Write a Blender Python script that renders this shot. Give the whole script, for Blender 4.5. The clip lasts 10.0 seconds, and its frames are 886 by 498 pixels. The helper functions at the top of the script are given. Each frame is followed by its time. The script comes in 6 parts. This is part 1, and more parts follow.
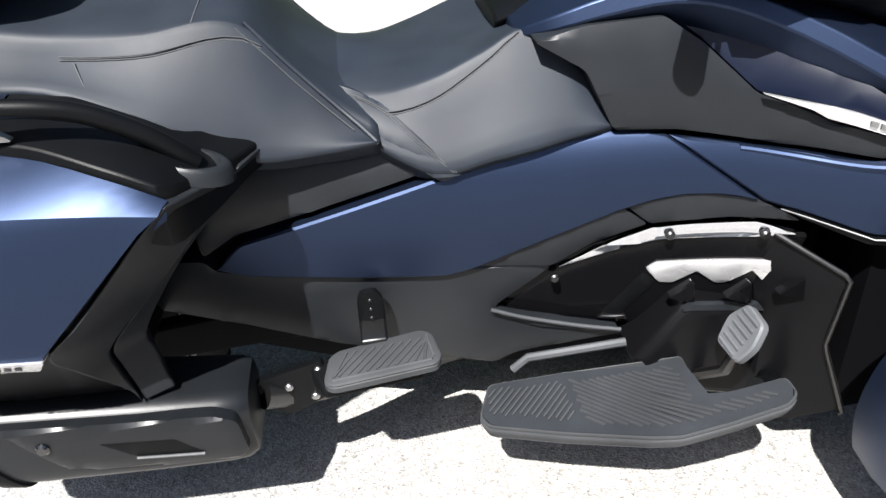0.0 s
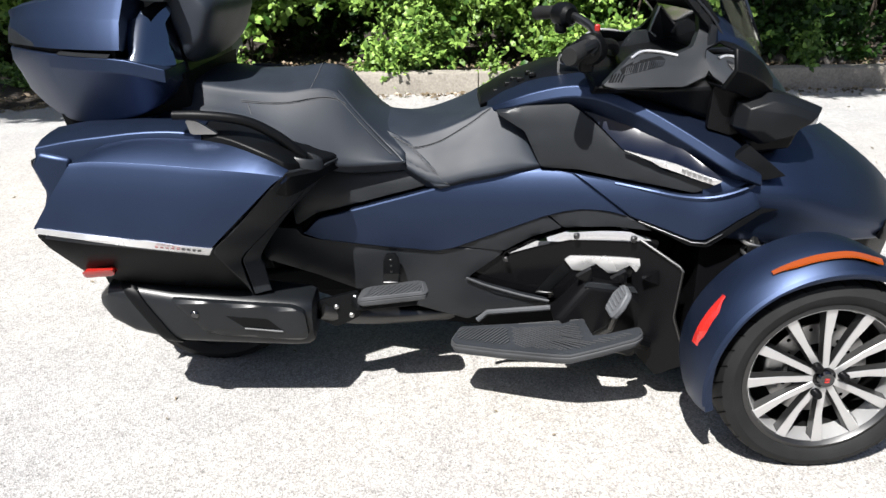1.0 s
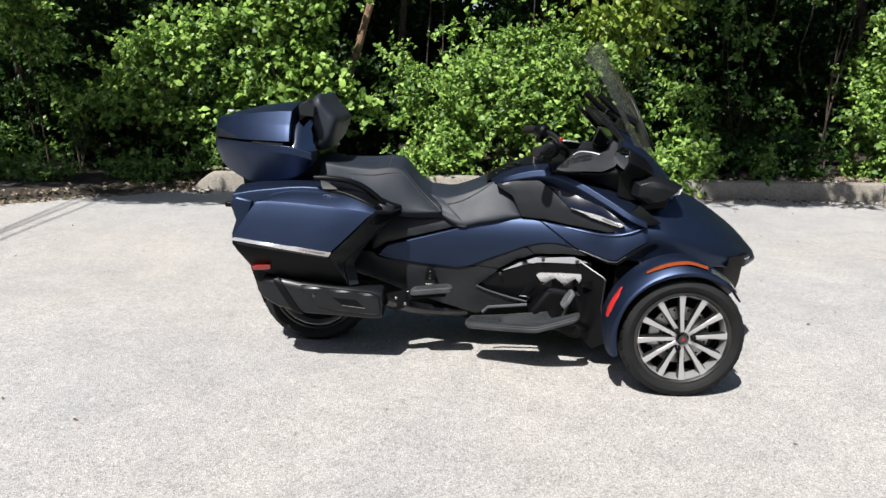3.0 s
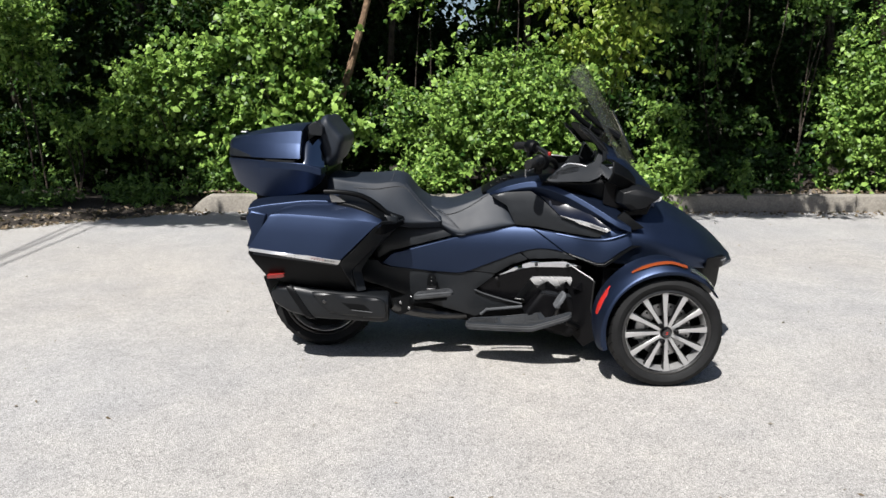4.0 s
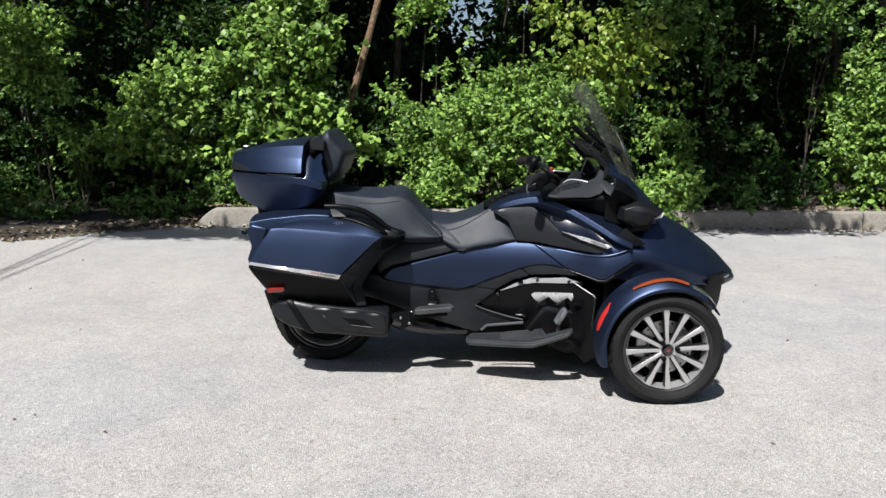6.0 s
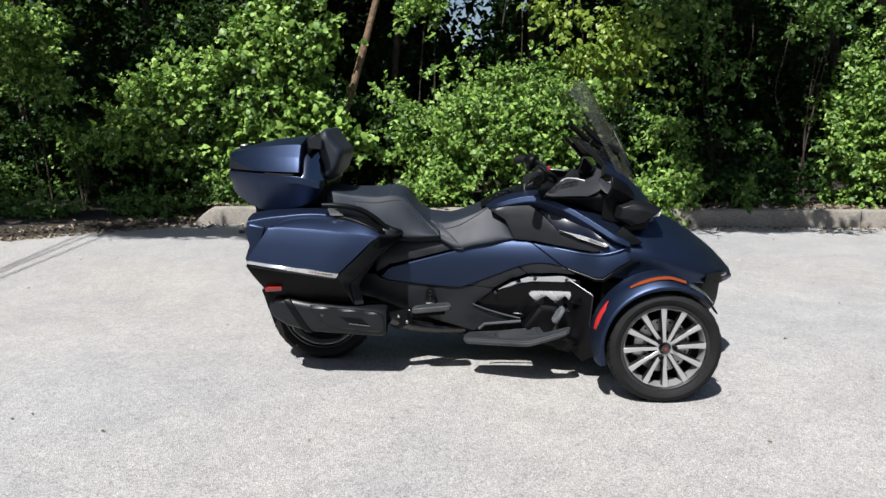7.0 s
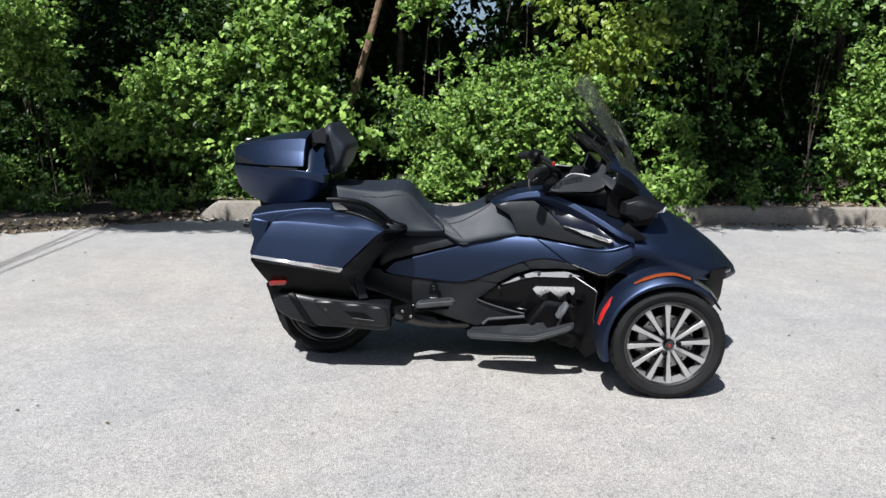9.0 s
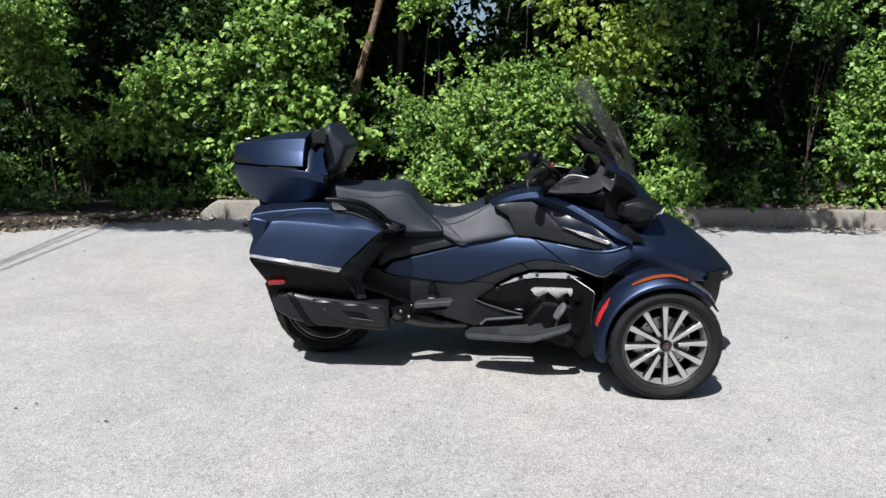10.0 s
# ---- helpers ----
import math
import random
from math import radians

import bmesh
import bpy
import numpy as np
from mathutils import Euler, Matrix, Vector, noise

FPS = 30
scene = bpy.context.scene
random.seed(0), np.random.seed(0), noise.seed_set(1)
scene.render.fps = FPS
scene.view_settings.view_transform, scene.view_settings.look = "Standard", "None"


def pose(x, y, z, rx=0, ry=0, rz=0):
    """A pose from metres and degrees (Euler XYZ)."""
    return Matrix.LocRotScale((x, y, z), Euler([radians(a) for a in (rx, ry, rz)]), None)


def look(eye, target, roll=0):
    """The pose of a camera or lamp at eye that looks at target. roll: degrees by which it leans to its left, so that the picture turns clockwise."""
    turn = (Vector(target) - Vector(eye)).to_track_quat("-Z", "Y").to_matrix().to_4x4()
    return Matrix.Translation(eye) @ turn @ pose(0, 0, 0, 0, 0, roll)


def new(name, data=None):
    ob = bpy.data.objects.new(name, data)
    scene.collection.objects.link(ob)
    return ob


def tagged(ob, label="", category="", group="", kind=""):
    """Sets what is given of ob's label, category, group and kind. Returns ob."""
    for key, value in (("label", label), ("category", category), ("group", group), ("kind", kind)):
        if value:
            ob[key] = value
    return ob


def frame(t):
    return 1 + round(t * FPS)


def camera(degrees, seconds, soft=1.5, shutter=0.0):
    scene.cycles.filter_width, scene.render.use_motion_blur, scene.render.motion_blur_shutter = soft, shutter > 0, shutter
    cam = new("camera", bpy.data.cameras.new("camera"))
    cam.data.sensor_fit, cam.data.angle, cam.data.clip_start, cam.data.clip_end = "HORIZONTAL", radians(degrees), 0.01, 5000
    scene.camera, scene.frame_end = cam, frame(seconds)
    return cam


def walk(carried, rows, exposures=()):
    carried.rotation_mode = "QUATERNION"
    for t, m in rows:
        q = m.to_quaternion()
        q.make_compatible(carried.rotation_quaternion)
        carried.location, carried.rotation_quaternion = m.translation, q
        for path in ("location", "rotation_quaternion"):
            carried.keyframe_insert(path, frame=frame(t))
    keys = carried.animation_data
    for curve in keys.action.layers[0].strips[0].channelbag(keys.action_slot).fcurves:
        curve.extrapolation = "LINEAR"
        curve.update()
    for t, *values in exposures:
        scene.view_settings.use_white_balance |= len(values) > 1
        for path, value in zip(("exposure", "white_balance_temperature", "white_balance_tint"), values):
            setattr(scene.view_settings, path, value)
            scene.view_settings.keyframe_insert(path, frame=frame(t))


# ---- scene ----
cam = camera(62.0, 10.0)
EXPOSURES = [(0.0, 1.66, 6500, 10), (0.5, 1.58, 6500, 10), (1.0, 1.36, 6500, 10), (1.5, 1.20, 6520, 10), (2.0, 1.10, 6540, 10), (2.5, 1.02, 6560, 10), (3.0, 0.96, 6560, 10), (4.5, 0.84, 6520, 10), (5.5, 0.83, 6480, 10),
             (7.0, 0.82, 6350, 10), (10.0, 0.80, 6280, 10)]
PATH = [
    (0, (-0.266, -1.43, 1.251), (-0.106, 0.265, 0.203), -4.1),
    (0.5, (-0.137, -1.934, 1.292), (-0.156, -0.148, 0.392), -0.0),
    (1, (-0.143, -2.393, 1.331), (-0.142, -0.537, 0.587), -0.8),
    (1.5, (-0.195, -2.832, 1.356), (-0.308, -0.925, 0.764), 0.0),
    (2, (-0.204, -3.252, 1.366), (-0.321, -1.33, 0.826), -1.7),
    (2.5, (-0.205, -3.605, 1.388), (-0.23, -1.66, 0.923), -0.7),
    (3, (-0.164, -3.903, 1.415), (-0.205, -1.956, 0.961), 0.9),
    (4.3, (-0.245, -4.217, 1.393), (-0.239, -2.251, 1.026), -0.0),
    (4.5, (-0.229, -4.205, 1.398), (-0.22, -2.237, 1.042), 0.4),
    (5, (-0.2, -4.184, 1.399), (-0.211, -2.217, 1.037), 0.4),
    (5.5, (-0.205, -4.188, 1.398), (-0.228, -2.22, 1.045), 0.3),
    (7, (-0.194, -4.194, 1.4), (-0.214, -2.227, 1.042), 0.2),
    (7.5, (-0.201, -4.196, 1.394), (-0.228, -2.228, 1.037), 0.2),
    (8, (-0.208, -4.188, 1.395), (-0.23, -2.221, 1.032), 0.4),
    (8.5, (-0.206, -4.192, 1.394), (-0.222, -2.225, 1.029), 0.5),
    (9, (-0.2, -4.196, 1.395), (-0.228, -2.231, 1.026), 0.5),
    (9.5, (-0.204, -4.201, 1.395), (-0.225, -2.233, 1.038), 0.5),
    (10, (-0.196, -4.206, 1.397), (-0.222, -2.24, 1.029), 0.8),
]
walk(cam, [(t, look(eye, target, roll)) for t, eye, target, roll in PATH], EXPOSURES)

# ---------------- light ----------------
SUN_TRAVEL = Vector((0.29, 0.62, -1.0)).normalized()      # way in which sunlight goes
sun = new("sun", bpy.data.lights.new("sun", "SUN"))
sun.data.energy, sun.data.angle, sun.data.color = 5.0, radians(0.6), (1.0, 0.98, 0.955)
sun.matrix_world = look((0, 0, 20), Vector((0, 0, 20)) + SUN_TRAVEL)
world = bpy.data.worlds.new("sky")
scene.world = world
world.use_nodes = True
wn = world.node_tree.nodes
sky = wn.new("ShaderNodeTexSky")
sky.sky_type, sky.sun_disc = "NISHITA", False
sky.sun_elevation = math.asin(-SUN_TRAVEL.z)
sky.sun_rotation = math.atan2(-SUN_TRAVEL.x, -SUN_TRAVEL.y)
sky.air_density, sky.dust_density = 1.0, 1.5
world.node_tree.links.new(sky.outputs[0], wn["Background"].inputs[0])
wn["Background"].inputs[1].default_value = 0.052


# ---------------- materials ----------------
class Mat:
    """A node material with a Principled shader and a few shortcuts."""

    def __init__(self, name, colour, rough, metal=0.0, **more):
        self.m = bpy.data.materials.new(name)
        self.m.use_nodes = True
        self.t = self.m.node_tree
        self.b = self.t.nodes["Principled BSDF"]
        self.set("Base Color", (*colour, 1))
        self.set("Roughness", rough)
        self.set("Metallic", metal)
        for key, value in more.items():
            self.set(key.replace("_", " "), value)

    def set(self, key, value):
        self.b.inputs[key].default_value = value

    def node(self, kind, **values):
        n = self.t.nodes.new("ShaderNode" + kind)
        for key, value in values.items():
            if key in n.inputs:
                n.inputs[key].default_value = value
        return n

    def link(self, a, b):
        self.t.links.new(a, b)

    def coords(self):
        return self.node("TexCoord").outputs["Object"]

    def noise(self, scale, detail=4.0, rough=0.55):
        n = self.node("TexNoise", Scale=scale, Detail=detail, Roughness=rough)
        self.link(self.coords(), n.inputs["Vector"])
        return n.outputs["Fac"]

    def ramp(self, fac, stops):
        n = self.node("ValToRGB")
        el = n.color_ramp.elements
        while len(el) < len(stops):
            el.new(0.5)
        for e, (p, c) in zip(el, stops):
            e.position, e.color = p, (*c, 1)
        self.link(fac, n.inputs["Fac"])
        return n.outputs["Color"]

    def mix(self, fac, a, b, mode="MIX"):
        n = self.node("Mix")
        n.data_type, n.blend_type = "RGBA", mode
        ins = [i for i in n.inputs if i.type == "RGBA"]
        if isinstance(fac, float):
            n.inputs[0].default_value = fac
        else:
            self.link(fac, n.inputs[0])
        for value, socket in ((a, ins[0]), (b, ins[1])):
            if isinstance(value, tuple):
                socket.default_value = (*value, 1)
            else:
                self.link(value, socket)
        return [o for o in n.outputs if o.type == "RGBA"][0]

    def colour(self, out):
        self.link(out, self.b.inputs["Base Color"])
        return self

    def rough_from(self, fac, low, high):
        n = self.node("MapRange")
        n.inputs["To Min"].default_value, n.inputs["To Max"].default_value = low, high
        self.link(fac, n.inputs["Value"])
        self.link(n.outputs[0], self.b.inputs["Roughness"])
        return self

    def bump(self, fac, strength, distance):
        n = self.node("Bump", Strength=strength, Distance=distance)
        self.link(fac, n.inputs["Height"])
        if self.b.inputs["Normal"].links:
            self.link(self.b.inputs["Normal"].links[0].from_socket, n.inputs["Normal"])
        self.link(n.outputs[0], self.b.inputs["Normal"])
        return self


def plastic(name, base, rough, grain=900.0, depth=0.0006, strength=0.25, shine=0.25):
    m = Mat(name, (base, base, base), rough)
    m.set("Specular IOR Level", shine)
    tint = 0.13 if base < 0.02 else 0.05
    cool = (base * (1 - tint), base, base * (1 + 1.3 * tint))
    dust = m.noise(7.0, 6.0)
    m.colour(m.ramp(dust, [(0.35, tuple(v * 0.85 for v in cool)), (0.75, tuple(v * 1.25 for v in cool))]))
    m.rough_from(m.noise(16.0, 5.0), rough - 0.06, rough + 0.08)
    m.bump(m.noise(grain, 2.0), strength, depth)
    return m.m


def painted(name, base, rough):
    m = Mat(name, base, rough, 0.92, Specular_IOR_Level=0.40, Coat_Weight=0.22, Coat_Roughness=0.40)
    flake = m.noise(1500.0, 1.0)
    hazy = m.noise(5.0, 5.0)
    c1 = m.ramp(flake, [(0.3, tuple(v * 0.8 for v in base)), (0.8, tuple(v * 1.3 for v in base))])
    m.colour(m.mix(0.25, c1, m.ramp(hazy, [(0.3, tuple(v * 0.85 for v in base)), (0.7, tuple(v * 1.15 for v in base))])))
    m.rough_from(m.noise(9.0, 6.0), rough - 0.03, rough + 0.04)
    m.bump(m.noise(260.0, 2.0), 0.04, 0.0004)
    return m.m


def metal(name, base, rough, streak=60.0, metallic=1.0):
    m = Mat(name, (base,) * 3 if isinstance(base, float) else base, rough, metallic)
    m.rough_from(m.noise(streak, 4.0), max(0.02, rough - 0.05), rough + 0.06)
    m.bump(m.noise(streak * 6, 2.0), 0.012, 0.0002)
    return m.m


BLUE = painted("satin_blue_paint", (0.0192, 0.0318, 0.0675), 0.46)
BLACK = plastic("black_plastic", 0.0024, 0.42, shine=0.14)
GREY = plastic("charcoal_plastic", 0.0118, 0.41, shine=0.27)
PODS = plastic("dark_charcoal_plastic", 0.0042, 0.40, shine=0.20)
DARK = plastic("dark_chassis", 0.003, 0.65, 200.0, shine=0.08)
GLOSS = Mat("gloss_black", (0.003, 0.003, 0.004), 0.09, Specular_IOR_Level=0.8, Coat_Weight=0.6, Coat_Roughness=0.06).m
PIANO = Mat("engine_cover_black", (0.003, 0.003, 0.0035), 0.14, Specular_IOR_Level=0.14).m
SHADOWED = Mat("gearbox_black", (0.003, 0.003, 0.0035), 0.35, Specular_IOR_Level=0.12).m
TEXTURED = plastic("moulded_grey_rubber", 0.036, 0.60, 500.0, 0.001, 0.4)
INSERT = Mat("gloss_navy_panel", (0.003, 0.005, 0.013), 0.28, Specular_IOR_Level=0.22).m
PEDAL = plastic("worn_pedal_rubber", 0.085, 0.5, 300.0, 0.001, 0.4)
PADS = plastic("worn_pad_rubber", 0.019, 0.60, 300.0, 0.0012, 0.6)
CHROME = metal("smoked_chrome", (0.17, 0.20, 0.25), 0.06)
BRIGHT = metal("polished_chrome", (0.72, 0.74, 0.78), 0.06)
SILVER = metal("silver_trim", 0.62, 0.26, 7.0, 0.70)
ALLOY = metal("machined_alloy", 0.52, 0.32, metallic=0.75)
GUNMETAL = metal("gunmetal", 0.085, 0.40)
STEEL = metal("steel", 0.33, 0.36)
EDGE = plastic("light_grey_edging", 0.055, 0.42)
MUFFLER = plastic("satin_muffler_coating", 0.0080, 0.34, 700.0, 0.0004, shine=0.32)

RUBBER = Mat("tyre_rubber", (0.022, 0.022, 0.022), 0.75, Specular_IOR_Level=0.25)
RUBBER.colour(RUBBER.ramp(RUBBER.noise(11.0, 6.0), [(0.3, (0.0042, 0.0044, 0.0047)), (0.75, (0.0095, 0.0098, 0.0102))]))
RUBBER.bump(RUBBER.noise(140.0, 4.0), 0.3, 0.001)
RUBBER = RUBBER.m

TREAD = Mat("groove_black", (0.002, 0.002, 0.002), 0.9, Specular_IOR_Level=0.05).m

VINYL = Mat("seat_vinyl", (0.03, 0.031, 0.034), 0.5, Specular_IOR_Level=0.33)
VINYL.colour(VINYL.ramp(VINYL.noise(6.0, 6.0), [(0.3, (0.0076, 0.0106, 0.0158)), (0.75, (0.0122, 0.0168, 0.0245))]))
VINYL.rough_from(VINYL.noise(12.0, 5.0), 0.50, 0.62)
cell = VINYL.node("TexVoronoi", Scale=420.0)
VINYL.link(VINYL.coords(), cell.inputs["Vector"])
VINYL.bump(cell.outputs["Distance"], 0.10, 0.0005)
VINYL.bump(VINYL.noise(9.0, 3.0), 0.07, 0.006)
VINYL = VINYL.m
THREAD = plastic("grey_thread", 0.05, 0.7)


def lens(name, colour):
    m = Mat(name, colour, 0.12, 0.0, Coat_Weight=0.6, Coat_Roughness=0.05)
    w = m.node("TexWave", Scale=90.0)
    m.link(m.coords(), w.inputs["Vector"])
    m.bump(w.outputs["Fac"], 0.25, 0.001)
    return m.m


RED = lens("red_reflector_plastic", (0.34, 0.016, 0.012))
REDMARK = Mat("faded_red_print", (0.36, 0.17, 0.17), 0.5).m
AMBER = lens("amber_lens", (0.18, 0.033, 0.003))
WHITE_LENS = lens("white_lens", (0.55, 0.56, 0.55))
SMOKED = lens("smoked_lens", (0.045, 0.050, 0.052))
CLEAR = lens("clear_lens", (0.15, 0.16, 0.18))
REDPART = Mat("red_switch", (0.25, 0.015, 0.012), 0.4).m
MIRROR = metal("mirror_glass", 0.85, 0.02)


def screen_glass():
    m = bpy.data.materials.new("smoked_windscreen")
    m.use_nodes = True
    t = m.node_tree
    t.nodes.clear()
    out, mix, tr, gl = (t.nodes.new("ShaderNode" + k) for k in ("OutputMaterial", "MixShader", "BsdfTransparent", "BsdfGlossy"))
    tr.inputs[0].default_value = (0.74, 0.75, 0.71, 1)
    gl.inputs["Color"].default_value, gl.inputs["Roughness"].default_value = (0.85, 0.88, 0.85, 1), 0.12
    mix.inputs[0].default_value = 0.06
    t.links.new(tr.outputs[0], mix.inputs[1])
    t.links.new(gl.outputs[0], mix.inputs[2])
    haze, dust = t.nodes.new("ShaderNodeMixShader"), t.nodes.new("ShaderNodeBsdfDiffuse")
    dust.inputs[0].default_value, haze.inputs[0].default_value = (0.22, 0.23, 0.18, 1), 0.09
    t.links.new(mix.outputs[0], haze.inputs[1])
    t.links.new(dust.outputs[0], haze.inputs[2])
    t.links.new(haze.outputs[0], out.inputs[0])
    return m


GLASS = screen_glass()


def leafy(name, dark, bright, trans=0.24, gloss=0.4):
    m = Mat(name, dark, 0.42, Specular_IOR_Level=gloss)
    rnd = m.node("NewGeometry").outputs["Random Per Island"]
    col = m.ramp(rnd, [(0.0, dark), (0.55, tuple((a + b) / 2 for a, b in zip(dark, bright))), (1.0, bright)])
    m.colour(col)
    tl = m.node("BsdfTranslucent")
    m.link(m.mix(0.5, col, (0.20, 0.31, 0.05)), tl.inputs["Color"])
    ms = m.node("MixShader")
    ms.inputs[0].default_value = trans
    m.link(m.b.outputs[0], ms.inputs[1])
    m.link(tl.outputs[0], ms.inputs[2])
    m.link(ms.outputs[0], m.t.nodes["Material Output"].inputs[0])
    return m.m


LEAF = leafy("green_leaf", (0.022, 0.070, 0.011), (0.285, 0.440, 0.095), 0.28, 0.22)
LEAF_YELLOW = leafy("young_leaf", (0.11, 0.20, 0.025), (0.29, 0.36, 0.06), 0.4)
# leaf green darkened so that the shade of the wood is in the colour
LEAF_DARK = leafy("shade_darkened_leaf", (0.006, 0.018, 0.004), (0.020, 0.050, 0.009), 0.15, 0.15)
# leaf green half darkened: partial shade painted into the colour
LEAF_MID = leafy("half_darkened_leaf", (0.022, 0.058, 0.012), (0.150, 0.260, 0.055), 0.27, 0.3)
LEAF_DEAD = leafy("dead_leaf", (0.060, 0.042, 0.024), (0.22, 0.17, 0.115), 0.1)

# colour of the added ring that closes off the low sky
SURROUND = Mat("dark_surround", (0.03, 0.055, 0.02), 0.95, Specular_IOR_Level=0.1)
SURROUND.colour(SURROUND.ramp(SURROUND.noise(1.6, 8.0, 0.7), [(0.35, (0.010, 0.020, 0.007)), (0.7, (0.055, 0.095, 0.030))]))
SURROUND.bump(SURROUND.noise(2.5, 6.0), 1.0, 0.5)
SURROUND = SURROUND.m

BARK = Mat("bark", (0.12, 0.085, 0.06), 0.9)
BARK.colour(BARK.ramp(BARK.noise(14.0, 8.0), [(0.3, (0.018, 0.013, 0.010)), (0.7, (0.070, 0.052, 0.038))]))
BARK.bump(BARK.noise(40.0, 6.0), 0.8, 0.02)
BARK = BARK.m

BARK_LIGHT = Mat("reddish_brown_bark", (0.16, 0.10, 0.06), 0.9)
BARK_LIGHT.colour(BARK_LIGHT.ramp(BARK_LIGHT.noise(14.0, 8.0), [(0.3, (0.085, 0.050, 0.028)), (0.7, (0.23, 0.150, 0.090))]))
BARK_LIGHT.bump(BARK_LIGHT.noise(40.0, 6.0), 0.8, 0.02)
BARK_LIGHT = BARK_LIGHT.m

ROAD = Mat("weathered_asphalt", (0.3, 0.29, 0.27), 0.9, Specular_IOR_Level=0.3)
grit = ROAD.node("TexVoronoi", Scale=190.0)
ROAD.link(ROAD.coords(), grit.inputs["Vector"])
stones = ROAD.ramp(grit.outputs["Color"], [(0.0, (0.12, 0.12, 0.12)), (0.16, (0.25, 0.249, 0.248)), (0.5, (0.345, 0.344, 0.342)), (0.82, (0.41, 0.408, 0.405)), (1.0, (0.53, 0.528, 0.524))])
gaps = ROAD.ramp(grit.outputs["Distance"], [(0.30, (1.0, 1.0, 1.0)), (0.80, (0.72, 0.72, 0.72))])
chips = ROAD.node("TexVoronoi", Scale=62.0)
ROAD.link(ROAD.coords(), chips.inputs["Vector"])
coarse = ROAD.ramp(chips.outputs["Color"], [(0.0, (0.80, 0.80, 0.80)), (0.25, (0.96, 0.96, 0.96)), (0.75, (1.01, 1.01, 1.01)), (1.0, (1.10, 1.10, 1.10))])
patch = ROAD.ramp(ROAD.noise(0.9, 7.0, 0.62), [(0.32, (0.87, 0.875, 0.885)), (0.70, (1.04, 1.03, 1.0))])
stain = ROAD.ramp(ROAD.noise(0.33, 5.0), [(0.38, (0.98, 0.99, 1.0)), (0.70, (1.03, 1.0, 0.955))])
blotch = ROAD.ramp(ROAD.noise(3.6, 6.0, 0.7), [(0.30, (0.91, 0.91, 0.91)), (0.55, (1.0, 1.0, 1.0)), (0.78, (1.04, 1.035, 1.02))])
mottle = ROAD.ramp(ROAD.noise(16.0, 6.0, 0.75), [(0.33, (0.90, 0.90, 0.90)), (0.64, (1.05, 1.05, 1.05))])
speck = ROAD.ramp(ROAD.noise(60.0, 3.0, 0.7), [(0.27, (0.66, 0.65, 0.64)), (0.42, (1.0, 1.0, 1.0))])
c = stones
for layer in (gaps, coarse, patch, stain, blotch, mottle, speck):
    c = ROAD.mix(1.0, c, layer, "MULTIPLY")
ROAD.colour(ROAD.mix(1.0, c, (1.08, 1.06, 1.045), "MULTIPLY"))
ROAD.bump(grit.outputs["Distance"], 0.6, 0.004)
ROAD.bump(ROAD.noise(3.0, 4.0), 0.15, 0.02)
ROAD = ROAD.m

CONCRETE = Mat("old_concrete", (0.32, 0.30, 0.27), 0.9)
c = CONCRETE.ramp(CONCRETE.noise(2.5, 8.0, 0.65), [(0.3, (0.10, 0.090, 0.074)), (0.7, (0.29, 0.265, 0.225))])
CONCRETE.colour(CONCRETE.mix(0.5, c, CONCRETE.ramp(CONCRETE.noise(45.0, 5.0), [(0.3, (0.12, 0.108, 0.090)), (0.75, (0.32, 0.295, 0.255))])))
CONCRETE.bump(CONCRETE.noise(60.0, 6.0), 0.5, 0.006)
CONCRETE = CONCRETE.m

SOIL = Mat("leaf_littered_soil", (0.10, 0.075, 0.05), 0.95)
SOIL.colour(SOIL.ramp(SOIL.noise(22.0, 8.0, 0.7), [(0.3, (0.010, 0.008, 0.006)), (0.55, (0.028, 0.021, 0.015)), (0.8, (0.095, 0.078, 0.056))]))
SOIL.bump(SOIL.noise(35.0, 8.0), 0.9, 0.03)
SOIL = SOIL.m

STONE = Mat("field_stone", (0.2, 0.19, 0.17), 0.9)
STONE.colour(STONE.ramp(STONE.noise(9.0, 7.0), [(0.3, (0.05, 0.045, 0.04)), (0.75, (0.16, 0.14, 0.125))]))
STONE.bump(STONE.noise(30.0, 6.0), 0.6, 0.01)
STONE = STONE.m


# ---------------- building blocks ----------------
def link_mesh(name, bm, material, parent=None, label="", sharp=32.0, bevel=0.0, segments=2, subdivide=0):
    me = bpy.data.meshes.new(name)
    bm.to_mesh(me)
    bm.free()
    for p in me.polygons:
        p.use_smooth = True
    if sharp < 179:
        me.set_sharp_from_angle(angle=radians(sharp))
    me.materials.append(material)
    ob = new(name, me)
    if bevel:
        b = ob.modifiers.new("bevel", "BEVEL")
        b.width, b.segments, b.limit_method, b.angle_limit = bevel, segments, "ANGLE", radians(25)
    if subdivide:
        s = ob.modifiers.new("subdivision", "SUBSURF")
        s.levels = s.render_levels = subdivide
    if parent:
        ob.parent = parent
    if label:
        ob["label"] = label
    return ob


def part(name, bm, material, parent, label="", **more):
    return link_mesh(name, bm, material, parent, label, **more)


def mirrored(bm):
    other = bm.copy()
    for v in other.verts:
        v.co.y = -v.co.y
    bmesh.ops.reverse_faces(other, faces=other.faces)
    return other


def pair(name, bm, material, parent, label="", **more):
    """A part of the right side and its twin on the left side; parent: one thing, or one for each side."""
    twin = mirrored(bm)
    right, left = parent if isinstance(parent, tuple) else (parent, parent)
    return part(name, bm, material, right, label, **more), part(name, twin, material, left, label, **more)


